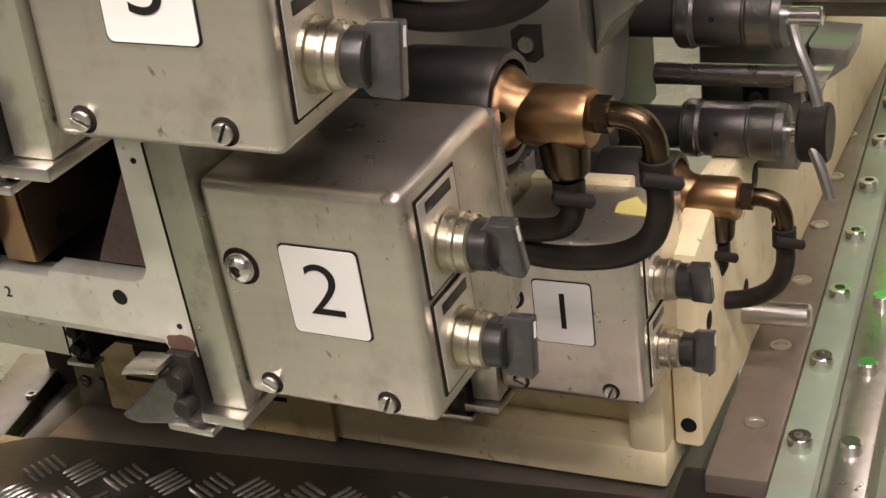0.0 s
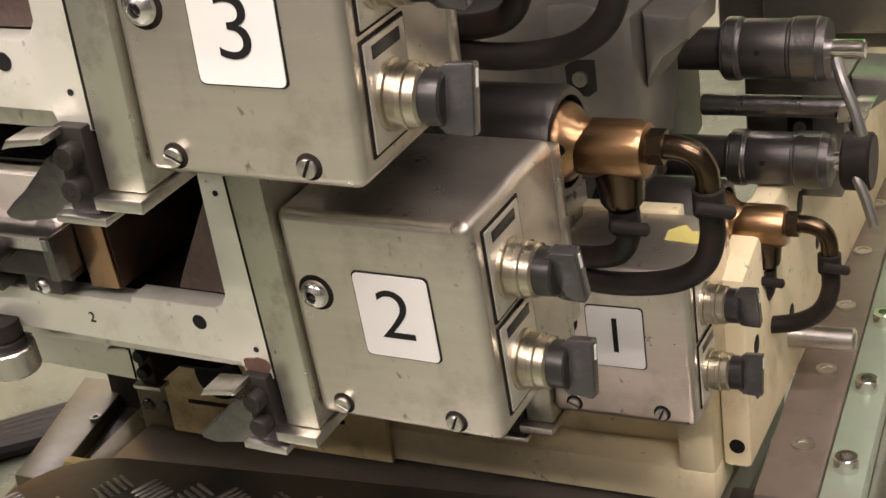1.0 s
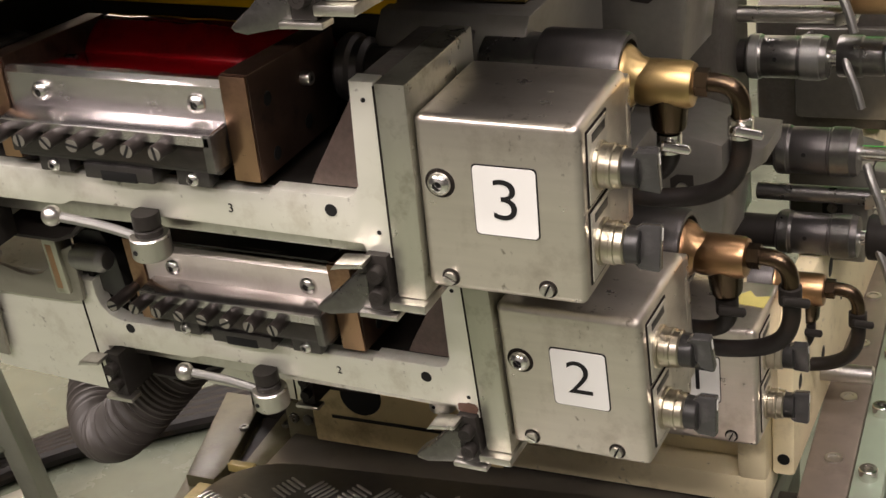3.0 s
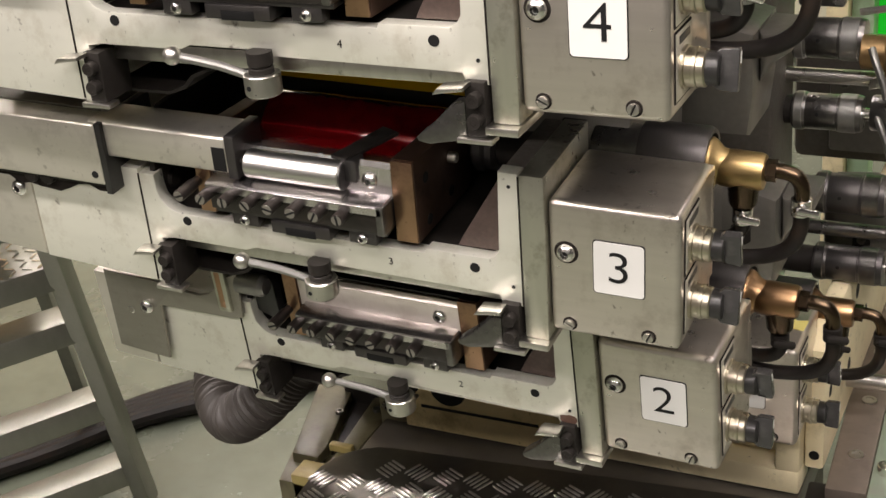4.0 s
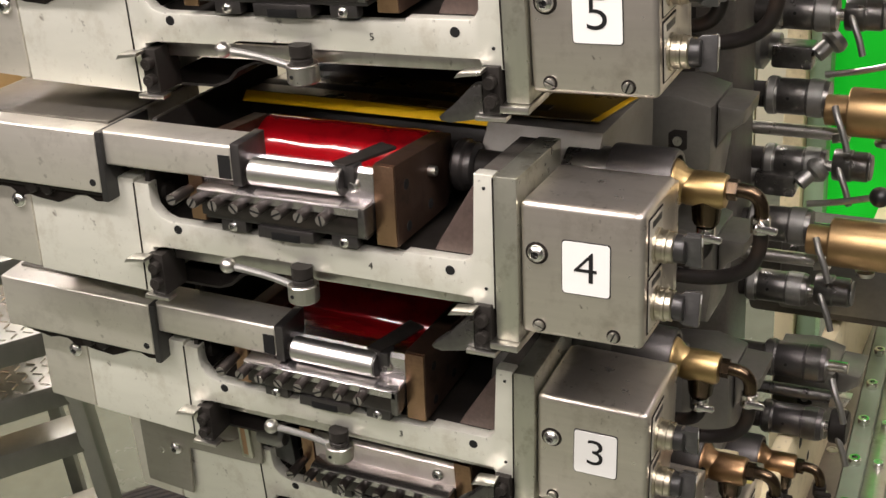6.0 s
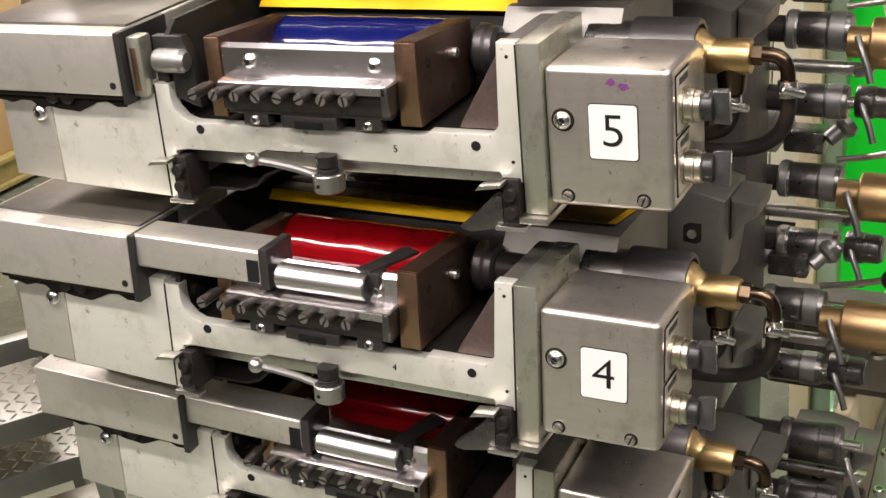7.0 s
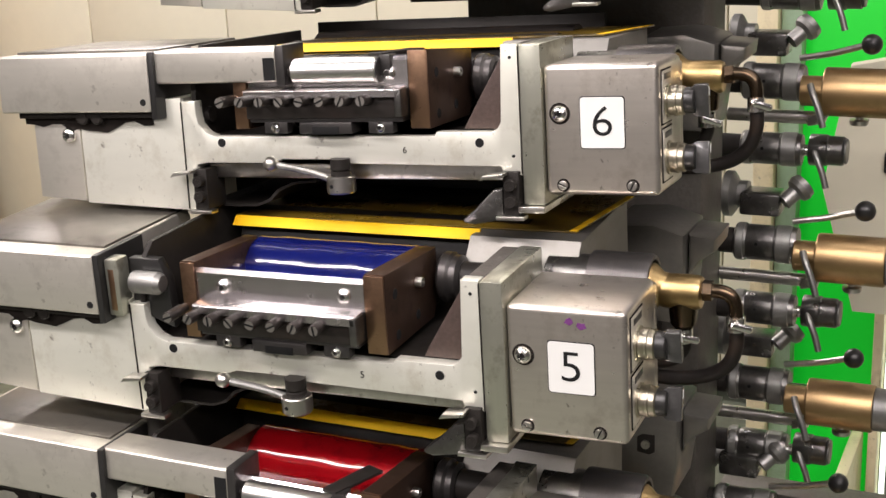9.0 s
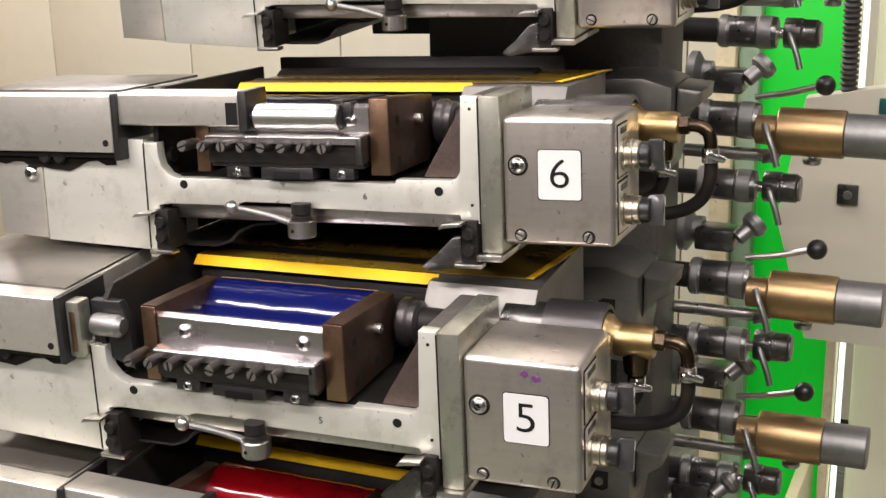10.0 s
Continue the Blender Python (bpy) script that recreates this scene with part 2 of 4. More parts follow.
# ---- building helpers ----
def part(name, bm, material, parent=None, label="", smooth=True):
    """Links a bmesh as one mesh object under a thing or a part."""
    me = bpy.data.meshes.new(name)
    bm.normal_update()
    bm.to_mesh(me)
    bm.free()
    me.materials.append(material)
    if smooth:
        me.shade_smooth()
        me.set_sharp_from_angle(angle=radians(32))
    ob = new(name, me)
    if parent:
        ob.parent = parent
    if label:
        tagged(ob, label)
    return ob


def thing(name, m, label, category, group="", kind=""):
    ob = new(name)
    ob.empty_display_size = 0.02
    ob.matrix_world = m
    return tagged(ob, label, category, group, kind)


def box(x0, x1, y0, y1, z0, z1, r=0.0015, seg=2, bm=None):
    bm = bm or bmesh.new()
    g = bmesh.ops.create_cube(bm, size=1.0, matrix=Matrix.Translation(((x0 + x1) / 2, (y0 + y1) / 2, (z0 + z1) / 2)) @ Matrix.Diagonal((abs(x1 - x0), abs(y1 - y0), abs(z1 - z0), 1)))
    if r:
        edges = list({e for v in g["verts"] for e in v.link_edges})
        bmesh.ops.bevel(bm, geom=edges, offset=r, segments=seg, affect="EDGES", profile=0.5)
    return bm


def slab(poly, y0, y1, r=0.001, bm=None, axis="y"):
    """A polygon in x, z (or y, z for axis x; x, y for axis z) given thickness."""
    bm = bm or bmesh.new()
    put = {"y": lambda a, b, c: (a, c, b), "x": lambda a, b, c: (c, a, b), "z": lambda a, b, c: (a, b, c)}[axis]
    lo = [bm.verts.new(put(a, b, y0)) for a, b in poly]
    hi = [bm.verts.new(put(a, b, y1)) for a, b in poly]
    fs = [bm.faces.new(lo), bm.faces.new(hi[::-1])]
    k = len(poly)
    for i in range(k):
        fs.append(bm.faces.new((lo[i], hi[i], hi[(i + 1) % k], lo[(i + 1) % k])))
    bmesh.ops.recalc_face_normals(bm, faces=fs)
    if r:
        bmesh.ops.bevel(bm, geom=list(fs[0].edges) + list(fs[1].edges), offset=r, segments=2, affect="EDGES", profile=0.5)
    return bm


def lathe(profile, m=None, seg=32, bm=None):
    """Turns (radius, height) pairs about the x axis, then moves by m."""
    bm = bm or bmesh.new()
    m = m or Matrix()
    rings = []
    for r, h in profile:
        if r < 1e-6:
            rings.append([bm.verts.new(m @ Vector((h, 0, 0)))])
        else:
            rings.append([bm.verts.new(m @ Vector((h, r * math.cos(math.tau * i / seg), r * math.sin(math.tau * i / seg)))) for i in range(seg)])
    fs = []
    for a, b in zip(rings, rings[1:]):
        for i in range(seg):
            j = (i + 1) % seg
            q = [a[i % len(a)], a[j % len(a)], b[j % len(b)], b[i % len(b)]]
            q = list(dict.fromkeys(q))
            if len(q) > 2:
                fs.append(bm.faces.new(q))
    bmesh.ops.recalc_face_normals(bm, faces=fs)
    return bm


def cyl(r, x0, x1, y=0.0, z=0.0, c=0.001, seg=32, bm=None):
    """A chamfered cylinder along x."""
    return lathe([(0, x0), (r - c, x0), (r, x0 + c), (r, x1 - c), (r - c, x1), (0, x1)], Matrix.Translation((0, y, z)), seg, bm)


TO_NEG_Y = pose(0, 0, 0, 0, 0, -90)
TO_Z = pose(0, 0, 0, 0, -90, 0)


def at(x, y, z, m=None):
    return Matrix.Translation((x, y, z)) @ (m or Matrix())


def pipe(points, r, seg=12, steps=8, bm=None, ribs=0.0, pitch=0.01):
    """A round tube along a smooth line through points; ribs makes it corrugated."""
    bm = bm or bmesh.new()
    pts = [Vector(p) for p in points]
    line = []
    for i in range(len(pts) - 1):
        p0, p1, p2, p3 = pts[max(i - 1, 0)], pts[i], pts[i + 1], pts[min(i + 2, len(pts) - 1)]
        for s in range(steps):
            t = s / steps
            line.append(0.5 * ((2 * p1) + (p2 - p0) * t + (2 * p0 - 5 * p1 + 4 * p2 - p3) * t * t + (3 * p1 - p0 - 3 * p2 + p3) * t ** 3))
    line.append(pts[-1])
    if ribs:
        fine, d = [line[0]], 0.0
        for a, b in zip(line, line[1:]):
            k = max(1, int((b - a).length / (pitch / 4)))
            fine += [a.lerp(b, (i + 1) / k) for i in range(k)]
        line = fine
    rings, up, run = [], Vector((0.13, 0.21, 0.97)), 0.0
    for i, p in enumerate(line):
        t = (line[min(i + 1, len(line) - 1)] - line[max(i - 1, 0)]).normalized()
        if i:
            run += (p - line[i - 1]).length
        side = t.cross(up)
        if side.length < 1e-4:
            side = t.orthogonal()
        side.normalize()
        up = side.cross(t).normalized()
        rr = r + (ribs * math.sin(math.tau * run / pitch) if ribs else 0)
        rings.append([bm.verts.new(p + rr * (math.cos(math.tau * k / seg) * side + math.sin(math.tau * k / seg) * up)) for k in range(seg)])
    fs = []
    for a, b in zip(rings, rings[1:]):
        for k in range(seg):
            fs.append(bm.faces.new((a[k], a[(k + 1) % seg], b[(k + 1) % seg], b[k])))
    fs += [bm.faces.new(rings[0]), bm.faces.new(rings[-1])]
    bmesh.ops.recalc_face_normals(bm, faces=fs)
    return bm


def merge(*bms):
    """Joins bmeshes into the first."""
    out = bms[0]
    for b in bms[1:]:
        me = bpy.data.meshes.new("join")
        b.to_mesh(me)
        b.free()
        out.from_mesh(me)
        bpy.data.meshes.remove(me)
    return out


def writing(text, size, x, y, z, parent, material=None, name="digit"):
    """Raised characters that face -y, centred at the place."""
    cu = bpy.data.curves.new(name, "FONT")
    cu.body, cu.size, cu.align_x, cu.align_y, cu.extrude, cu.offset = text, size, "CENTER", "CENTER", 0.0003, -0.008 * size
    tmp = new("tmp", cu)
    bpy.context.view_layer.update()
    me = bpy.data.meshes.new_from_object(tmp.evaluated_get(bpy.context.evaluated_depsgraph_get()))
    bpy.data.objects.remove(tmp)
    me.materials.clear()
    me.materials.append(material or INK_BLACK)
    ob = new(name, me)
    ob.parent = parent
    ob.matrix_basis = pose(x, y, z, 90, 0, 0)
    return ob


def slot_screw(x, y, z, r, turn, parent, name="slotted_screw"):
    """A slotted pan head that faces -y, on a dark washer ring."""
    h = 0.0035
    bm = bmesh.new()
    for s in (1, -1):
        pts = []
        g = r * 0.14
        a0 = math.asin(g / r)
        for i in range(13):
            a = a0 + (math.pi - 2 * a0) * i / 12
            pts.append((r * math.cos(a), s * r * math.sin(a)))
        slab(pts, -h, 0, 0.0005, bm)
    slab([(r * math.cos(math.tau * i / 20), r * math.sin(math.tau * i / 20)) for i in range(20)], -h * 0.45, 0, 0, bm)
    ob = part(name, bm, STEEL, parent)
    ob.matrix_basis = pose(x, y, z, 0, turn, 0)
    part("slot", box(-r * 0.97, r * 0.97, -h * 0.62, -h * 0.40, -r * 0.13, r * 0.13, 0), INK_BLACK, ob)
    return ob


def socket_bolt(x, y, z, r, parent, name="button_head_bolt", material=None):
    """A domed socket-head bolt that faces -y."""
    m = at(0, 0, 0, TO_NEG_Y)
    prof = [(r, 0), (r, r * 0.18), (r * 0.9, r * 0.42), (r * 0.72, r * 0.62), (r * 0.42, r * 0.74), (r * 0.40, r * 0.70), (r * 0.38, r * 0.25), (0, r * 0.2)]
    bm = lathe(prof, m, 24)
    ob = part(name, bm, material or CHROME, parent)
    ob.matrix_basis = Matrix.Translation((x, y, z))
    hx = lathe([(0, 0), (r * 0.37, 0)], at(0, -r * 0.28, 0, TO_NEG_Y), 6)
    part("hex_socket", hx, INK_BLACK, ob)
    return ob


# ---- the stack of inking units: each unit's lower box screw, in world metres, and its lean in degrees ----
UNITS = {
    1: (0.0150, 0.3703, 0.6579, 0.0, 0.0, 0.0),
    2: (0.0106, 0.0787, 0.8283, 4.24, 0.41, -2.17),
    3: (0.0, 0.0, 1.0, 2.19, 2.56, 1.37),
    4: (0.0198, -0.0704, 1.2270, -1.40, 0.49, 0.64),
    5: (0.0210, -0.0321, 1.4363, 0.17, -1.23, 1.36),
    6: (0.0081, 0.1099, 1.6235, -4.70, -2.79, 2.51),
    7: (0.0006, 0.3628, 1.7956, 0.0, -2.4, 1.0),
}
FRAME_SIZE = 1.028      # of the units' frames and what sits in them
AROUND = 1.047          # of the machine round the units
INK = {3: RED, 4: RED, 5: BLUE, 6: INK_DARK}


def place(k):
    return pose(*UNITS[k])


def seat(k):
    """Where the frame of a unit, and what sits in it, has its origin."""
    return place(k) @ Matrix.Translation((-0.0023, -0.002, 0.0075))


def sized(ob, m, size):
    """Puts a thing at m in its size."""
    ob.matrix_world = m @ Matrix.Scale(size, 4)
    return ob


# ---- setting ----
def plain(name, bm, material, label, category, kind="structure"):
    return tagged(part(name, bm, material), label, category, kind=kind)


def setting():
    plain("floor", box(-6, 4.5, -4, 6.0, -0.1, 0.0, 0), FLOOR, "greenish grey sealed concrete factory floor", "floor")
    plain("ceiling", box(-6, 4.5, -4, 6.0, 4.0, 4.1, 0), HALL, "plain grey hall ceiling", "ceiling")
    plain("wall_north", box(-6, 4.5, 6.0, 6.1, 0, 4.0, 0), HALL, "grey painted hall wall behind the press", "wall")
    plain("wall_south", box(-6, 4.5, -4.1, -4.0, 0, 4.0, 0), HALL, "grey painted hall wall", "wall")
    plain("wall_west", box(-6.1, -6, -4, 6.0, 0, 4.0, 0), HALL, "grey painted hall wall", "wall")
    plain("wall_east", box(4.5, 4.6, -4, 6.0, 0, 4.0, 0), HALL, "grey painted hall wall", "wall")


setting()


# ---- inking unit frame ----
def unit_frame():
    u = thing("inking_unit", Matrix(), "milled steel frame of a press inking unit", "machine frame", "inking units")
    # front casting: left edge, bottom rail with a raised end, inner post
    pts = [(-0.402, -0.038), (-0.389, -0.038), (-0.389, 0.010), (-0.375, 0.012), (-0.300, 0.012), (-0.290, 0.016), (-0.235, 0.016), (-0.225, 0.012), (-0.058, 0.010),
           (-0.055, 0.002), (-0.037, 0.002), (-0.037, 0.124), (-0.054, 0.124), (-0.0565, 0.052), (-0.060, 0.046), (-0.066, 0.043), (-0.122, 0.043), (-0.124, 0.039),
           (-0.366, 0.039), (-0.376, 0.043), (-0.384, 0.052), (-0.386, 0.062), (-0.386, 0.075), (-0.402, 0.075)]
    rail = part("front_rail", slab(pts, 0.0, 0.014, 0.0008), STEEL_PALE, u)
    for hx in (-0.0785, -0.358):
        part("rail_hole", lathe([(0, 0.0005), (0.0043, 0.0005), (0.0045, 0.0)], at(hx, 0.0, 0.0325, TO_NEG_Y), 18), INK_BLACK, rail)
    part("post", box(-0.0362, -0.0155, -0.001, 0.108, -0.026, 0.124, 0.0012), POST, u, "worn pale green post with scratches")
    for zz in (0.112, 0.02):
        part("pin_hole", lathe([(0, 0.0005), (0.0016, 0.0005), (0.0016, 0)], at(-0.045, 0.0, zz, TO_NEG_Y), 10), INK_BLACK, rail)
    part("joint_grime", box(-0.0376, -0.0364, -0.0006, 0.0, 0.003, 0.122, 0), GRIME, u)
    part("joint_grime", box(-0.4034, -0.4027, -0.0004, 0.001, -0.036, 0.074, 0), GRIME, u)
    part("inner_post", box(-0.054, -0.0372, 0.0145, 0.108, 0.0, 0.122, 0.001), CAST, u)
    part("gusset", slab([(-0.057, 0.114), (-0.057, 0.044), (-0.098, 0.044), (-0.094, 0.052)], 0.012, 0.030, 0.0015), TAN, u, "speckled brown cast gusset")
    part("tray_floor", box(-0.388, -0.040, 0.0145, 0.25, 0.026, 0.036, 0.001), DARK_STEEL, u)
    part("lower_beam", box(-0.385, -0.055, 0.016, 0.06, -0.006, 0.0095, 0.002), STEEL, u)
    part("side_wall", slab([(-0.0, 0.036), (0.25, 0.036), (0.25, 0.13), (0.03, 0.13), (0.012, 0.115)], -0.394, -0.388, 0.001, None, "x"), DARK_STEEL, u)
    # Two black solids added to stop the see-through and darken the unit's gaps.
    part("dark_infill", box(-0.586, -0.404, 0.102, 0.30, -0.036, 0.064, 0.002), DARK_STEEL, u, "black filler solid that darkens the inside of the unit")
    part("dark_backing", box(-0.400, -0.040, 0.316, 0.324, -0.070, 0.135, 0.001), DARK_STEEL, u)
    part("wall_plug", lathe([(0, 0.004), (0.008, 0.004), (0.009, 0)], at(-0.388, 0.03, 0.058), 18), DARK_STEEL, u)
    # left plates
    part("side_plate", slab([(-0.5290, -0.032), (-0.4035, -0.038), (-0.4035, 0.078), (-0.5290, 0.078)], 0.001, 0.10, 0.001), STEEL_PALE, u, "pale plated side plate")
    pl = part("end_plate", slab([(-0.588, -0.026), (-0.5300, -0.030), (-0.5300, 0.078), (-0.588, 0.078)], 0.0, 0.10, 0.001), STEEL_GREY, u)
    socket_bolt(-0.5430, 0.0, 0.0405, 0.0085, u)
    # lower catch plates with their cap screws
    for cx, s in ((-0.383, 1), (-0.046, 1)):
        b = part("catch_plate", box(cx - 0.009, cx + 0.007, -0.006, 0.03, -0.036, 0.006, 0.001), DARK_STEEL, u)
        for zz in (-0.006, -0.022):
            part("cap_screw", lathe([(0, 0.008), (0.0022, 0.008), (0.0024, 0.0035), (0.0024, 0.008), (0.0052, 0.008), (0.0058, 0.007), (0.0058, 0)], at(cx, -0.006, zz, TO_NEG_Y), 18), DARK_STEEL, b)
        part("catch_tongue", slab([(cx - 0.028, -0.001), (cx - 0.024, 0.004), (cx - 0.004, 0.006), (cx - 0.004, 0.003), (cx - 0.022, 0.0005)], -0.020, -0.004, 0.0006), STEEL, b)
        part("catch_foot", box(cx - 0.016, cx + 0.012, -0.010, 0.004, -0.040, -0.036, 0.0008), STEEL, b)
    lipr = [(-0.056, -0.010), (-0.066, -0.012), (-0.084, -0.030), (-0.092, -0.036), (-0.098, -0.0415), (-0.096, -0.0445), (-0.088, -0.046), (-0.066, -0.042), (-0.056, -0.036)]
    part("lip_plate", slab(lipr, -0.004, 0.010, 0.002), KNURL, u, "oily curled lip plate")
    part("post_foot", box(-0.040, -0.014, -0.008, 0.09, -0.033, -0.0265, 0.001), STEEL, u)
    # drip tray under the unit with a curled lip
    lip = [(-0.40, -0.034), (-0.375, -0.036), (-0.34, -0.036), (-0.325, -0.030), (-0.315, -0.020), (-0.295, -0.012), (-0.27, -0.010), (-0.27, -0.0125), (-0.295, -0.0145), (-0.313, -0.0225), (-0.324, -0.033), (-0.34, -0.0385), (-0.375, -0.0385), (-0.40, -0.0365)]
    part("drip_tray", slab(lip, 0.03, 0.26, 0), DARK_STEEL, u)
    # bearing block behind the post
    blk = [(0.110, 0.03), (0.31, 0.03), (0.31, 0.1172), (0.150, 0.1172), (0.122, 0.084)]
    part("bearing_block", slab(blk, -0.104, 0.010, 0.002, None, "x"), BLOCK_STEEL, u, "bevelled steel bearing block")
    part("block_slot", box(-0.050, -0.028, 0.118, 0.145, 0.086, 0.108, 0.001), DARK_STEEL, u)
    # roller journal
    part("journal", cyl(0.016, -0.12, -0.05, 0.122, 0.083, 0.001), DARK_STEEL, u)
    part("journal_collar", lathe([(0, -0.122), (0.022, -0.122), (0.0245, -0.119), (0.0245, -0.112), (0.022, -0.109), (0.022, -0.103), (0.018, -0.100), (0.0, -0.100)], at(0, 0.122, 0.083)), GUNMETAL, u)
    return u


# Rollers added at the back so that the look into a unit ends dark.
def back_rollers():
    u = thing("inking_rollers", Matrix(), "black rubber inking rollers added inside the unit to close the view dark", "rollers", "roller banks")
    for y, z, r in ((0.20, 0.085, 0.036), (0.255, 0.036, 0.036), (0.27, 0.092, 0.034)):
        part("roller", lathe([(0, -0.372), (r, -0.372), (r, -0.058), (0, -0.058)], at(0, y, z), 36), RUBBER, u)
    return u


# ---- switch box ----
def selector(parent, y, z, turn):
    s = part("selector_switch", lathe([(0.0, 0.0), (0.0160, 0.0), (0.0160, 0.0025), (0.0142, 0.003), (0.0142, 0.0075), (0.0148, 0.008), (0.0148, 0.0105), (0.0138, 0.0112), (0.0138, 0.0160), (0.0125, 0.0172), (0, 0.0172)], None, 36), BRASS_PALE, parent, "nickel-plated collar")
    s.matrix_basis = pose(0.0950, y, z)
    part("grip_base", lathe([(0, 0.0172), (0.0122, 0.0172), (0.0125, 0.018), (0.0122, 0.026), (0.011, 0.027), (0, 0.027)], None, 28), BLACK, s)
    g = part("grip", slab([(0.022, -0.0115), (0.0265, -0.0150), (0.0385, -0.0156), (0.0395, -0.0146), (0.0395, 0.0146), (0.0385, 0.0156), (0.0265, 0.0150), (0.022, 0.0115)], -0.0042, 0.0042, 0.0012), GRIP, s, "worn dark grey turning grip")
    g.matrix_basis = pose(0, 0, 0, turn, 0, 0)
    part("grip_mark", box(0.0396, 0.0400, -0.001, 0.001, 0.005, 0.013, 0), WHITE, g)
    return s


def switch_box():
    b = thing("switch_box", Matrix(), "brushed stainless steel switch box with number plate", "switch box", "switch boxes")
    bm = box(-0.0170, 0.0935, 0.0, 0.100, -0.0100, 0.1150, 0.0058, 4)
    h = part("housing", bm, STEEL_BOX, b)
    m = box(-0.0150, 0.092, 0.100, 0.112, 0.0, 0.107, 0.002)
    part("rear_housing", m, STEEL_BOX, b)
    socket_bolt(-0.0015, 0.0, 0.0685, 0.0082, b)
    part("bolt_stain", lathe([(0, 0.0005), (0.0098, 0.0005), (0.0104, 0.0)], at(-0.0015, 0.0, 0.0685, TO_NEG_Y), 24), GRIME, b)
    for sx, tn in ((0.0, 25), (0.0678, -65)):
        slot_screw(sx, 0.0, 0.0, 0.0045, tn, b)
        part("screw_stain", lathe([(0, 0.0005), (0.0058, 0.0005), (0.0064, 0.0)], at(sx, 0.0, 0.0, TO_NEG_Y), 24), GRIME, b)
    for zz in (0.0785, 0.0240):
        part("legend_rim", box(0.0933, 0.0944, 0.0105, 0.0515, zz - 0.0235, zz + 0.0285, 0.0004), GRIME, b)
        p = part("legend_plate", box(0.0935, 0.0952, 0.012, 0.050, zz - 0.022, zz + 0.027, 0.0008), STEEL_GREY, b)
        part("legend_strip", box(0.0952, 0.0956, 0.018, 0.044, zz + 0.0185, zz + 0.0245, 0.0002), BLACK, p)
    selector(b, 0.031, 0.0765, 12)
    selector(b, 0.031, 0.0225, -10)
    return b


def number_plate(k):
    p = thing("number_plate", place(k), "white plate with black engraved number", "sign", "unit number plates")
    cx, cz = {1: 0.0375, 2: 0.0445, 3: 0.043, 4: 0.043, 5: 0.0430, 6: 0.040, 7: 0.041}[k], 0.0598
    w, h, r = 0.0211, 0.0240, 0.0030

    def ring(w, h, r):
        return [(cx + sx * (w - r) + r * math.cos(a), cz + sz * (h - r) + r * math.sin(a)) for sx, sz, a0 in ((1, 1, 0), (-1, 1, 90), (-1, -1, 180), (1, -1, 270)) for a in [radians(a0 + i * 22.5) for i in range(5)]]
    part("border", slab(ring(w + 0.0008, h + 0.0008, r), -0.0006, 0.0, 0), INK_BLACK, p)
    part("plate", slab(ring(w, h, r), -0.0012, -0.0003, 0), WHITE, p)
    writing(str(k), 0.0410, cx, -0.0013, cz, p).scale = (1.12, 1, 1)
    return p


def rail_number(k):
    t = thing("stamped_number", seat(k), "small number stamped into the rail", "marking")
    writing(str(k), 0.0095, -0.160, -0.0004, 0.026, t, DARK_STEEL)
    return t


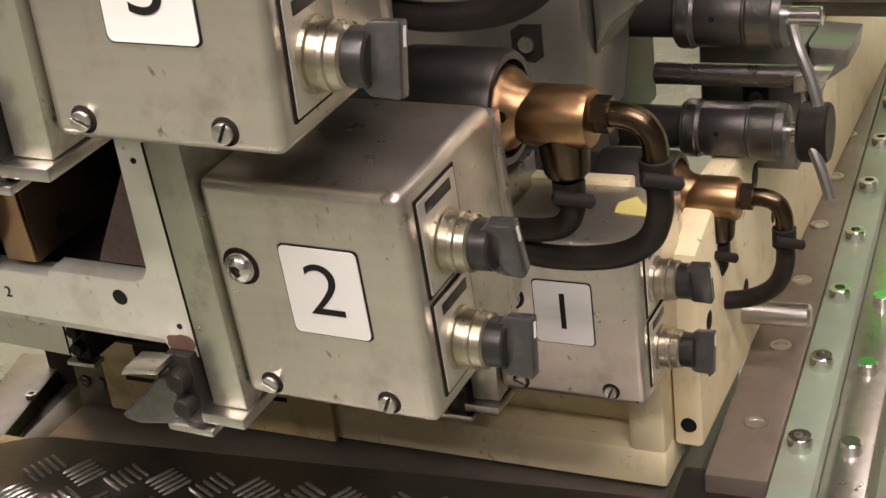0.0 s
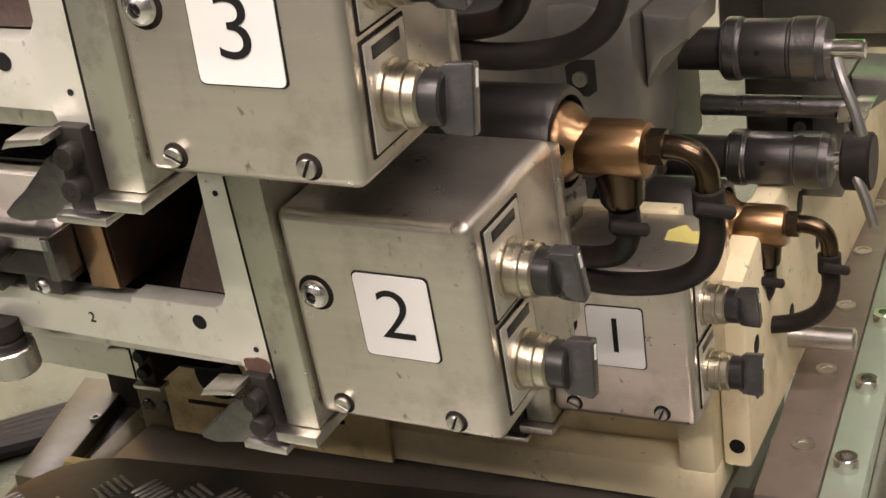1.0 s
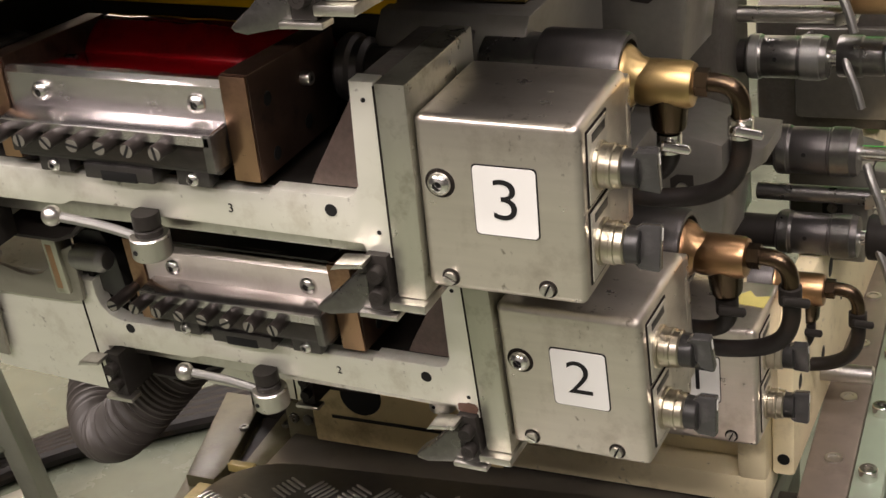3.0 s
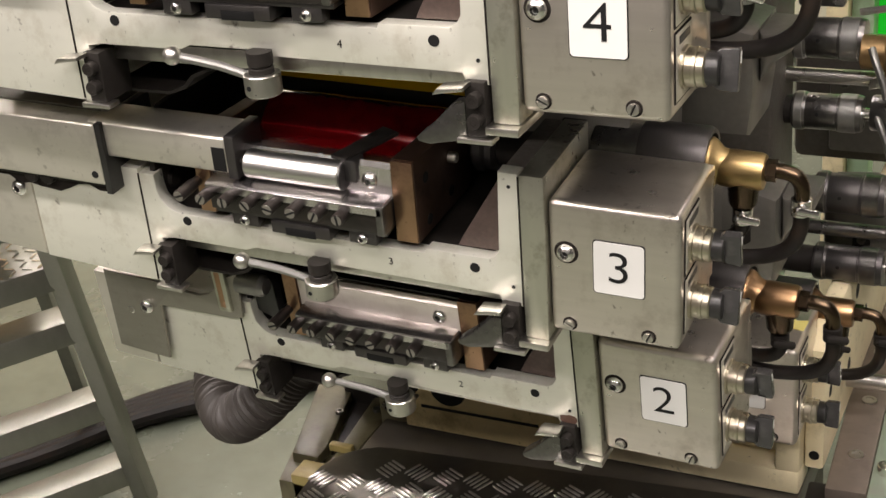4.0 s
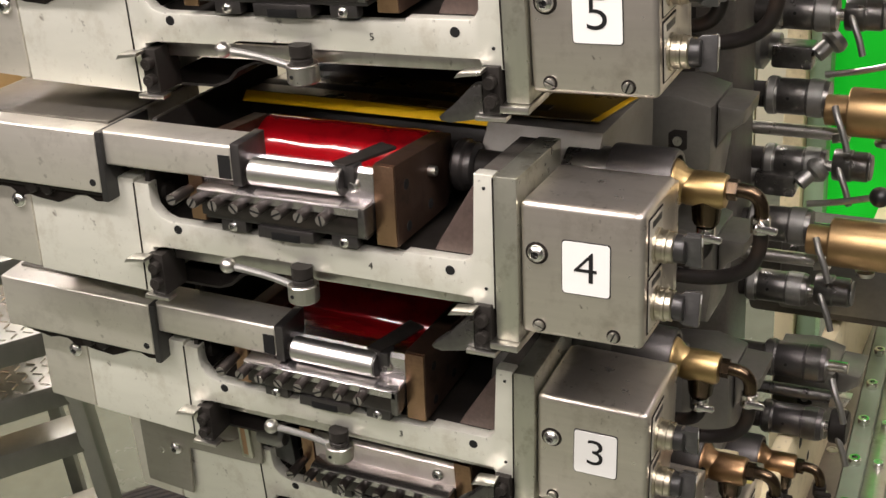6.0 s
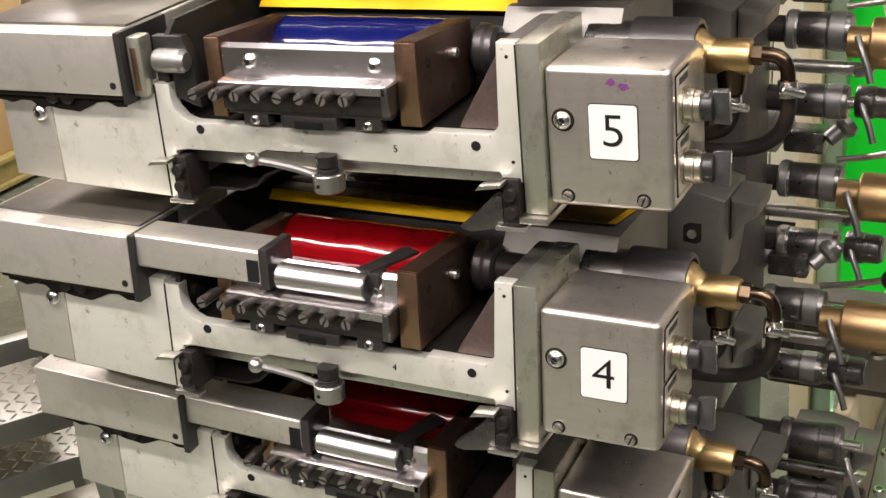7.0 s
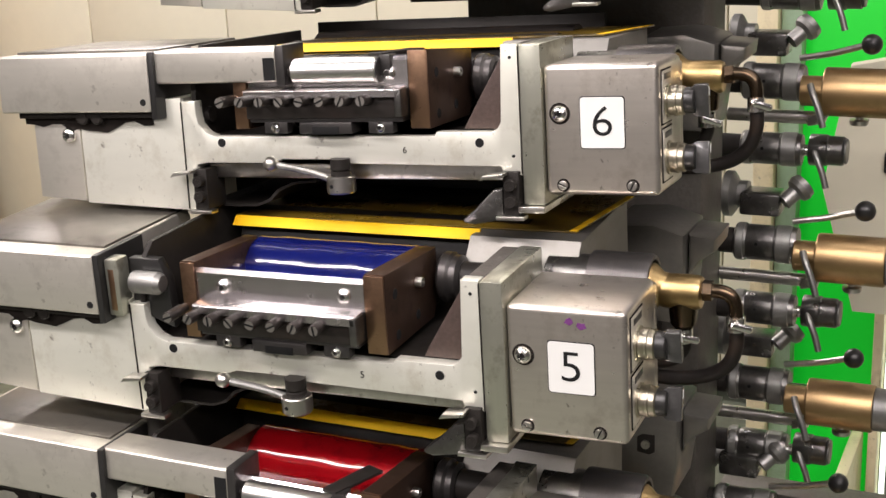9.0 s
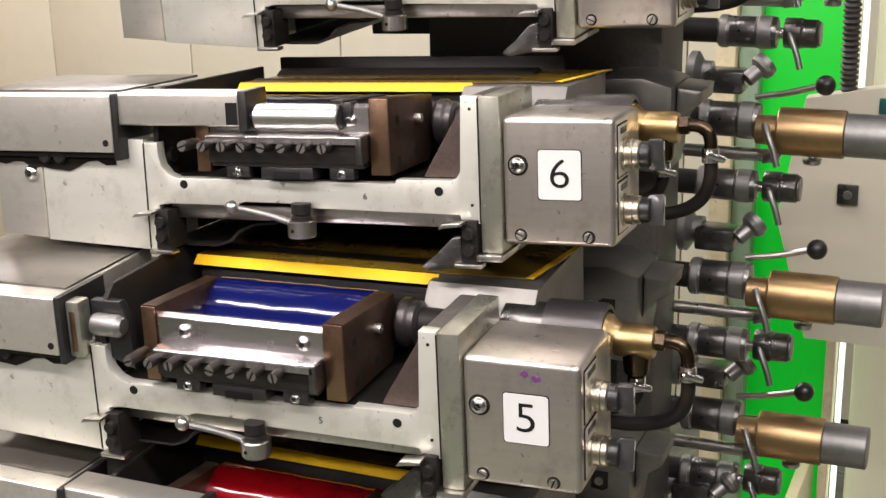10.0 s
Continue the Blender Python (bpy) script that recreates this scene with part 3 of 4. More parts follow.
# ---- fountain with its keys ----
def fountain(dry=False):
    f = thing("ink_fountain", Matrix(), "bronze-sided ink fountain with a row of slotted key screws" if not dry else "empty ink fountain with polished blade and key screws", "ink fountain", "ink fountains")
    side = [(0.002, 0.046), (0.108, 0.046), (0.120, 0.070), (0.120, 0.113), (0.002, 0.122)]
    for x0, x1 in ((-0.340, -0.324), (-0.148, -0.1275)):
        s = part("side_plate", slab(side, x0, x1, 0.0012, None, "x"), STAINED, f, "ink-stained bronze side plate")
        part("front_edge", box(x0 + 0.0005, x1 - 0.0005, 0.0005, 0.003, 0.047, 0.121, 0.0006), COPPER, s, "bright bronze front edge").matrix_basis = pose(0, -0.0012, 0)
        for yy, zz in ((0.022, 0.098), (0.024, 0.058), (0.070, 0.062)):
            part("screw_hole", lathe([(0, 0.0004), (0.0046, 0.0004), (0.0050, 0.0)], at(x1, yy, zz), 16), INK_BLACK, s)
        part("side_bolt", lathe([(0, 0.004), (0.002, 0.004), (0.0022, 0.007), (0.0045, 0.007), (0.005, 0.006), (0.005, 0.0)], at(x1, 0.070, 0.094), 16), STEEL, s)
    part("duct_blade", slab([(0.001, 0.084), (0.001, 0.112), (0.005, 0.116), (0.072, 0.092), (0.072, 0.089), (0.008, 0.110), (0.008, 0.084)], -0.3235, -0.1485, 0.0005, None, "x"), BLADE_LIT if dry else BLADE, f, "polished steel duct blade")
    part("ledge", slab([(-0.018, 0.0870), (-0.020, 0.0855), (-0.020, 0.0790), (-0.017, 0.0790), (-0.015, 0.0838), (0.001, 0.0855), (0.001, 0.0885)], -0.318, -0.150, 0.0005, None, "x"), BLADE, f)
    part("key_bar", box(-0.320, -0.150, -0.012, 0.004, 0.058, 0.0785, 0.0012), BLACKENED, f)
    part("key_bar_end", box(-0.1555, -0.1485, -0.020, 0.004, 0.060, 0.0865, 0.0012), KNURL, f)
    part("under_bar", box(-0.318, -0.152, -0.009, 0.02, 0.054, 0.0585, 0.001), GUNMETAL, f)
    part("adjuster_block", box(-0.262, -0.205, -0.012, 0.012, 0.043, 0.0545, 0.0012), GUNMETAL, f)
    part("adjuster_gap", box(-0.248, -0.219, -0.0125, -0.006, 0.0425, 0.050, 0.0005), INK_BLACK, f)
    for bx in (-0.290, -0.176):
        part("clamp_block", box(bx - 0.013, bx + 0.013, -0.008, 0.004, 0.043, 0.0545, 0.001), GUNMETAL, f)
        socket_bolt(bx, -0.008, 0.0485, 0.0050, f)
    for bx in (-0.294, -0.168):
        socket_bolt(bx, 0.001, 0.100, 0.0072, f)
    for i in range(8):
        kx = -0.3385 + i * 0.0219
        key = part("key_screw", lathe([(0, 0.034), (0.0050, 0.034), (0.0055, 0.033), (0.0055, 0.010), (0.0042, 0.009), (0.0045, 0.0), (0, 0)], None, 20), BLACKENED, f)
        key.matrix_basis = at(kx, 0.002, 0.0765, TO_NEG_Y)
        part("key_face", lathe([(0, 0.0341), (0.0046, 0.0341), (0.0048, 0.0338)], None, 18), KEY_FACE, key, "worn bright screw face")
        sl = part("slot", box(0.0340, 0.0345, -0.0046, 0.0046, -0.0009, 0.0009, 0), INK_BLACK, key)
        sl.matrix_basis = pose(0, 0, 0, (37 * i + 20) % 180, 0, 0)
    if dry:
        part("cover_sheet", slab([(0.008, 0.1165), (0.075, 0.124), (0.075, 0.126), (0.008, 0.1185)], -0.322, -0.150, 0.0004, None, "x"), GUNMETAL, f)
        part("cover_edge", slab([(0.070, 0.128), (0.105, 0.142), (0.105, 0.144), (0.070, 0.130)], -0.330, -0.140, 0.0004, None, "x"), STEEL, f)
        part("residue", slab([(-0.24, 0.012), (-0.20, 0.010), (-0.165, 0.024), (-0.18, 0.040), (-0.22, 0.036), (-0.235, 0.026)], 0.1195, 0.1203, 0.0, None, "z"), CAST_PALE, f, "dried grey ink residue").matrix_basis = pose(0, 0, -0.0013, 0, 0, 0)
    return f


def ink_roller(k, ink):
    name = "ink_roller"
    lab = {id(RED): "fountain roller wet with glossy red ink", id(BLUE): "fountain roller wet with glossy blue ink", id(INK_DARK): "fountain roller wet with black ink"}.get(id(ink), "bare polished steel fountain roller")
    t = thing(name, seat(k) @ at(0, 0.1254, 0.073), lab, "ink roller", "fountain rollers")
    # slightly uneven film so that the turning shows
    bm = bmesh.new()
    rings, seg, cols = [], 48, 24
    rnd = random.Random(k)
    ph = [rnd.uniform(0, 6.28) for _ in range(5)]
    for c in range(cols + 1):
        x = -0.3238 + 0.1755 * c / cols
        ring = []
        for i in range(seg):
            a = math.tau * i / seg
            r = 0.0400 + (0.00022 * math.sin(3 * a + ph[0] + 5 * math.sin(x * 40 + ph[1])) + 0.00012 * math.sin(7 * a + x * 90 + ph[2])) * (ink is not None)
            ring.append(bm.verts.new((x, r * math.cos(a), r * math.sin(a))))
        rings.append(ring)
    for a, b in zip(rings, rings[1:]):
        for i in range(seg):
            bm.faces.new((a[i], b[i], b[(i + 1) % seg], a[(i + 1) % seg]))
    bm.faces.new(rings[0])
    bm.faces.new(rings[-1])
    bmesh.ops.recalc_face_normals(bm, faces=bm.faces)
    part("drum", bm, ink or CHROME, t)
    t.scale = (FRAME_SIZE,) * 3
    for x0, x1 in ((-0.3300, -0.3242), (-0.1478, -0.1300)):
        part("journal", lathe([(0, x0), (0.0175, x0), (0.0185, x0 + 0.001), (0.0185, x1 - 0.001), (0.0175, x1), (0, x1)], None, 28), GUNMETAL, t, "dark steel journal")
    return t


def ink_pool(k, ink):
    t = thing("ink_pool", seat(k) @ Matrix.Scale(FRAME_SIZE, 4), {id(RED): "glossy red ink lying in the fountain", id(BLUE): "glossy blue ink lying in the fountain"}.get(id(ink), "black ink lying in the fountain"), "ink")
    bm = bmesh.new()
    grid = {}
    nx, ny = 40, 10
    for i in range(nx + 1):
        for j in range(ny + 1):
            x, v = -0.3236 + 0.1752 * i / nx, j / ny
            y = 0.010 + 0.080 * v
            z = 0.1125 - 0.019 * v ** 0.75 + 0.0004 * noise.noise((x * 40, y * 60, k))
            grid[i, j] = bm.verts.new((x, y, z))
    for i in range(nx):
        for j in range(ny):
            bm.faces.new((grid[i, j], grid[i + 1, j], grid[i + 1, j + 1], grid[i, j + 1]))
    sk = bmesh.ops.extrude_face_region(bm, geom=list(bm.faces))
    bmesh.ops.translate(bm, verts=[v for v in sk["geom"] if isinstance(v, bmesh.types.BMVert)], vec=(0, 0.002, -0.006))
    bmesh.ops.recalc_face_normals(bm, faces=bm.faces)
    part("ink_surface", bm, ink, t)
    return t


# ---- agitator on its slide ----
def agitator():
    a = thing("ink_agitator", Matrix(), "steel agitator arm with polished roller sliding over the fountain", "agitator", "ink agitators")
    part("arm", box(-0.425, -0.283, -0.012, 0.030, 0.094, 0.1275, 0.003, 3), STEEL_GREY, a, "folded sheet steel arm")
    part("arm_end", box(-0.283, -0.2735, -0.013, 0.032, 0.090, 0.130, 0.0012), GUNMETAL, a)
    part("arm_window", box(-0.297, -0.2845, -0.0126, -0.010, 0.096, 0.118, 0), INK_BLACK, a)
    part("roller", lathe([(0, -0.266), (0.0118, -0.266), (0.0126, -0.265), (0.0126, -0.177), (0.0118, -0.176), (0, -0.176)], at(0, -0.004, 0.1035), 36), SATIN, a, "satin-polished roller")
    part("roller_end", lathe([(0, -0.1745), (0.0118, -0.1745), (0.0120, -0.1758), (0, -0.1760)], at(0, -0.004, 0.1035), 32), GUNMETAL, a)
    part("spindle", cyl(0.005, -0.2735, -0.265, -0.004, 0.1035), DARK_STEEL, a)
    part("scraper", slab([(-0.188, 0.0), (-0.172, -0.004), (-0.152, 0.055), (-0.170, 0.062)], 0.116, 0.1195, 0.0006, None, "z"), DARK_STEEL, a, "blackened scraper blade")
    part("scraper_lug", box(-0.176, -0.164, -0.004, 0.012, 0.098, 0.118, 0.001), GUNMETAL, a)
    return a


def slide_cover(open_end=True):
    c = thing("slide_cover", Matrix(), "grey sheet steel cover of the agitator drive", "cover", "drive covers")
    part("shell", box(-0.616, -0.428, -0.016, 0.16, 0.066, 0.126, 0.0025, 3), STEEL_GREY, c)
    part("end_rim", box(-0.4278, -0.421, -0.0165, 0.06, 0.058, 0.127, 0.001), BLACK, c, "black end frame")
    part("cover_hole", lathe([(0, 0.0006), (0.0034, 0.0006), (0.0036, 0.0)], at(-0.437, -0.016, 0.076, TO_NEG_Y), 14), INK_BLACK, c)
    part("lid", box(-0.608, -0.431, 0.010, 0.17, 0.1258, 0.1285, 0.0008), LID, c, "dirty grey lid darkened for what it reflects")
    for i, bx in enumerate((-0.520, -0.502)):
        part("roller_nut", lathe([(0, 0.010), (0.006, 0.010), (0.0075, 0.008), (0.0075, 0.0), (0, 0)], at(bx, 0.001, 0.060, TO_NEG_Y), 18), DARK_STEEL, c)
    rnd = random.Random(11)
    top = [(-0.598 + i * 0.0115, 0.0612) for i in range(15)]
    low = [(x, 0.0560 - rnd.uniform(0.0, 0.007) - (0.007 if 4 < i < 11 else 0.0)) for i, (x, _) in enumerate(top)]
    part("oil_smear", slab(top + low[::-1], -0.0006, 0.0006, 0), GRIME, c, "black oil smear")
    part("slide_rail", box(-0.60, -0.43, -0.008, 0.0, 0.0595, 0.0655, 0.001), DARK_STEEL, c)
    return c


def wave_plate():
    w = thing("cut_out_plate", seat(2) @ Matrix.Scale(FRAME_SIZE, 4), "grey sheet plate with a wave-shaped cut-out", "cover plate")
    top = [(-0.567, 0.087), (-0.476, 0.082), (-0.460, 0.077), (-0.446, 0.076), (-0.433, 0.080), (-0.421, 0.089), (-0.404, 0.105), (-0.391, 0.111), (-0.395, 0.058)]
    low = [(-0.410, 0.055), (-0.500, 0.054), (-0.507, -0.015), (-0.572, -0.010)]
    part("sheet", slab(top + low, -0.006, -0.002, 0.0006), WAVE, w)
    socket_bolt(-0.518, -0.006, 0.050, 0.0085, w)
    part("sheet_hole", lathe([(0, 0.0006), (0.0034, 0.0006), (0.0036, 0.0)], at(-0.410, -0.006, 0.068, TO_NEG_Y), 14), INK_BLACK, w)
    return w


def parked_slide():
    c = thing("agitator_slide", Matrix(), "parked agitator slide with a short grey stub", "agitator")
    part("slide_frame", box(-0.420, -0.404, -0.010, 0.010, 0.064, 0.122, 0.003), POST, c)
    part("slide_gap", box(-0.416, -0.409, -0.0104, -0.006, 0.070, 0.112, 0.001), COPPER, c)
    part("stub", lathe([(0, -0.394), (0.0105, -0.394), (0.0112, -0.392), (0.0112, -0.366), (0.0080, -0.361), (0.0, -0.360)], at(0, 0.0, 0.098), 24), KNURL_PALE, c)
    part("stub_holder", slab([(-0.404, 0.064), (-0.388, 0.060), (-0.360, 0.050), (-0.362, 0.098), (-0.372, 0.118), (-0.404, 0.118)], 0.010, 0.022, 0.001), BLACK, c)
    return c


def clamp_lever():
    c = thing("clamp_lever", Matrix(), "steel clamp lever with ball end under the rail", "lever", "clamp levers")
    x = -0.223
    part("nut", lathe([(0, -0.016), (0.0135, -0.016), (0.0145, -0.0145), (0.0145, 0.0), (0.0135, 0.001), (0, 0.001)], at(x, -0.006, 0, TO_Z), 24), STEEL, c)
    part("stem", lathe([(0, 0), (0.0100, 0), (0.0100, 0.005), (0.0085, 0.006), (0.0100, 0.008), (0.0100, 0.018), (0, 0.018)], at(x, -0.006, 0, TO_Z), 20), DARK_STEEL, c)
    part("nut_hole", lathe([(0, 0.0006), (0.002, 0.0006), (0.002, 0.0)], at(x - 0.004, -0.0198, -0.008, TO_NEG_Y), 10), INK_BLACK, c)
    part("rod", pipe([(x - 0.006, -0.006, -0.004), (x - 0.034, -0.012, 0.006), (x - 0.067, -0.020, 0.014)], 0.0036, 10, 4), KNURL_PALE, c)
    ball = bmesh.new()
    bmesh.ops.create_icosphere(ball, subdivisions=3, radius=0.0075, matrix=Matrix.Translation((x - 0.069, -0.021, 0.0145)))
    part("ball_end", ball, STEEL, c)
    return c


def yellow_guard(strip=True):
    g = thing("yellow_guard", Matrix(), "yellow painted sheet metal guard with folded front edge", "guard", "yellow guards")
    part("sheet", slab([(-0.375, 0.166), (-0.002, 0.174), (0.018, 0.31), (-0.36, 0.31)], 0.1180, 0.1196, 0.0003, None, "z"), AMBER, g, "amber top sheet darkened for the black it reflects")
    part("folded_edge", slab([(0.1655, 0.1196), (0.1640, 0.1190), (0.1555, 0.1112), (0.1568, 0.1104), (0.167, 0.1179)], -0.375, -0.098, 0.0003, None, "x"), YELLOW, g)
    if strip:
        part("side_strip", slab([(-0.010, 0.1737), (-0.002, 0.174), (0.018, 0.309), (0.011, 0.309)], 0.1197, 0.1202, 0.0002, None, "z"), YELLOW, g)
    return g


def rotary_union(tarn, hose_m):
    r = thing("rotary_union", Matrix(), "brass rotary water union with two rubber hoses", "pipe fitting", "rotary unions")
    y, z = 0.110, 0.0925
    part("sleeve", lathe([(0, 0.034), (0.0245, 0.034), (0.0250, 0.036), (0.0250, 0.078), (0.0235, 0.081), (0.0205, 0.081), (0.0195, 0.076), (0, 0.076)], at(0, y, z), 40), GUNMETAL, r, "dark finely grooved steel sleeve")
    part("sleeve_step", lathe([(0.0205, 0.0), (0.0215, 0.001), (0.0215, 0.0335), (0.0205, 0.0338)], at(0, y, z), 40), KNURL, r)
    part("flange", lathe([(0, 0.076), (0.0180, 0.076), (0.0180, 0.0805), (0.0165, 0.083), (0.0120, 0.088), (0.0110, 0.093), (0.0, 0.093)], at(0, y, z), 32), tarn, r)
    part("union_body", lathe([(0, 0.086), (0.0118, 0.086), (0.0128, 0.089), (0.0132, 0.096), (0.0130, 0.114), (0.0118, 0.117), (0.0075, 0.118), (0, 0.118)], at(0, y, z - 0.002), 32), tarn, r)
    part("outlet_boss", lathe([(0, -0.024), (0.0088, -0.024), (0.0098, -0.022), (0.0118, 0.0), (0, 0.0)], at(0.103, y, z - 0.004, TO_Z), 24), DARK_BRASS, r)
    part("set_pin", lathe([(0, 0.0008), (0.0025, 0.0008), (0.0025, 0)], at(0.084, y - 0.0163, z + 0.004, TO_NEG_Y), 12), INK_BLACK, r)
    part("elbow", pipe([(0.116, y, z), (0.130, y, z), (0.138, y, z - 0.003), (0.142, y, z - 0.011), (0.142, y, z - 0.024)], 0.0054, 14, 5), DARK_BRASS, r)
    part("elbow_nut", lathe([(0, 0.0), (0.0078, 0.0), (0.0078, 0.008), (0, 0.008)], at(0.117, y, z), 6), DARK_BRASS, r)
    clip = CHROME if tarn is BRASS else DARK_STEEL
    for cx, cz in ((0.142, z - 0.024), (0.103, z - 0.036)):
        part("hose_clamp", lathe([(0.0056, -0.006), (0.0070, -0.0055), (0.0070, 0.0055), (0.0056, 0.006)], at(cx, y, cz, TO_Z), 20), clip, r)
        part("clamp_screw", cyl(0.0030, -0.009, 0.009, 0, 0, 0.001, 12), clip, r).matrix_basis = pose(cx + 0.005, y - 0.008, cz, 0, 20, 35)
    part("hose", pipe([(0.142, y, z - 0.022), (0.142, y + 0.001, z - 0.042), (0.134, y + 0.004, z - 0.060), (0.114, y + 0.008, z - 0.072), (0.080, y + 0.010, z - 0.076), (0.040, y + 0.02, z - 0.073)], 0.0056, 14, 8), hose_m, r)
    part("hose", pipe([(0.103, y, z - 0.032), (0.103, y + 0.002, z - 0.046), (0.092, y + 0.008, z - 0.060), (0.066, y + 0.014, z - 0.066), (0.03, y + 0.02, z - 0.064)], 0.0053, 14, 8), hose_m, r)
    return r


def box_marks():
    """Purple ink smudges on the fifth box and torn tape on the first."""
    t = thing("ink_smudge", place(5), "two purple ink smudges on the switch box", "stain")
    rnd = random.Random(4)
    for cx, cz in ((0.042, 0.1035), (0.053, 0.0995)):
        pts = [(cx + rnd.uniform(0.0026, 0.0058) * math.cos(a), cz + rnd.uniform(0.0018, 0.0042) * math.sin(a)) for a in [math.tau * i / 14 for i in range(14)]]
        part("smudge", slab(pts, -0.0005, -0.0001, 0), PURPLE, t)
    p = thing("torn_tape", place(1), "torn scrap of yellow tape on the box corner", "tape")
    part("scrap", slab([(0.062, 0.050), (0.090, 0.046), (0.091, 0.070), (0.078, 0.066), (0.070, 0.078), (0.060, 0.066)], 0.1152, 0.1157, 0, None, "z"), PAPER, p)


    r = thing("rust_stain", seat(2) @ Matrix.Scale(FRAME_SIZE, 4), "reddish rust stain at the foot of the post", "stain")
    pts = [(-0.047 + (0.008 + 0.0012 * math.sin(3 * a) + rnd.uniform(-0.0007, 0.0007)) * math.cos(a), 0.008 + (0.008 + 0.0016 * math.sin(2 * a + 1) + rnd.uniform(-0.0007, 0.0007)) * math.sin(a)) for a in [math.tau * i / 26 for i in range(26)]]
    pts = [(min(x, -0.0378), max(z, 0.0025)) for x, z in pts]
    part("patch", slab(pts, -0.0004, 0.0004, 0), RUST, r)


box_marks()


def build_units():
    fr, ro, bx = unit_frame(), back_rollers(), switch_box()
    lev, grd, grd_plain, cov = clamp_lever(), yellow_guard(), yellow_guard(False), slide_cover()
    wet, dry = fountain(), fountain(True)
    ag, parked = agitator(), parked_slide()
    un_t, un_b = rotary_union(BRASS_TARN, RUBBER), rotary_union(BRASS, RUBBER)
    keep = {}
    moving = {}

    def spot(ob, k):
        if ob in (un_t, un_b):
            return place(k) @ Matrix.Translation((-0.0237, 0.0072, -0.0294))
        return place(k) if ob is bx else seat(k)

    for k in sorted(UNITS):
        number_plate(k)
        rail_number(k)

        def use(ob):
            """The master itself the first time, then copies of it."""
            if ob in keep:
                return copy_thing(ob, spot(ob, k))
            keep[ob] = True
            return sized(ob, spot(ob, k), 1.0 if ob is bx else 1.28 if ob in (un_t, un_b) else FRAME_SIZE)
        use(fr)
        use(ro)
        use(bx)
        use(lev)
        if k > 2:
            use(grd if k > 3 else grd_plain)
        use(un_t if k in (1, 2) else un_b)
        ink = INK.get(k)
        roller = ink_roller(k, ink)
        moving["roller", k] = roller
        use(wet if ink else dry)
        if ink:
            ink_pool(k, ink)
        if k in (3, 4, 6):
            moving["agitator", k] = use(ag)
        if k == 5 or k == 2:
            use(parked)
        if k in (3, 4, 5, 6):
            use(cov)
    return moving


wave_plate()
MOVING = build_units()


# ---- machine core, base and surroundings ----
def around(x, y, z):
    return Matrix.Translation((x, y, z)) @ Matrix.Scale(AROUND, 4)


def core():
    c = thing("impression_cylinder", pose(0, 0.51, 1.23), "large dark impression cylinder inside the press", "cylinder")
    part("drum", lathe([(0, -0.40), (0.19, -0.40), (0.20, -0.39), (0.20, -0.03), (0.19, -0.02), (0, -0.02)], None, 64), DARK_STEEL, c)


core()


# Added casting with no known counterpart; it turns the gaps between collars dark.
def gear_housing():
    g = thing("gear_housing", around(0.030, 0.016, -0.080), "dark casting added to darken the gaps beside the press", "machine housing")
    part("case", box(-0.05, 0.42, 0.86, 0.92, 0.80, 0.955, 0.012), CAST, g)
    part("cover", box(0.0, 0.38, 0.845, 0.8595, 0.82, 0.93, 0.006), CAST_PALE, g)
    for x in (0.02, 0.13, 0.24, 0.35):
        part("cover_bolt", lathe([(0, 0.006), (0.006, 0.006), (0.007, 0.004), (0.007, 0)], at(x, 0.845, 0.92, TO_NEG_Y), 12), KNURL, g)
    part("web", box(-0.30, 0.0, 0.53, 0.64, 0.80, 1.95, 0.006), CAST, g)


gear_housing()


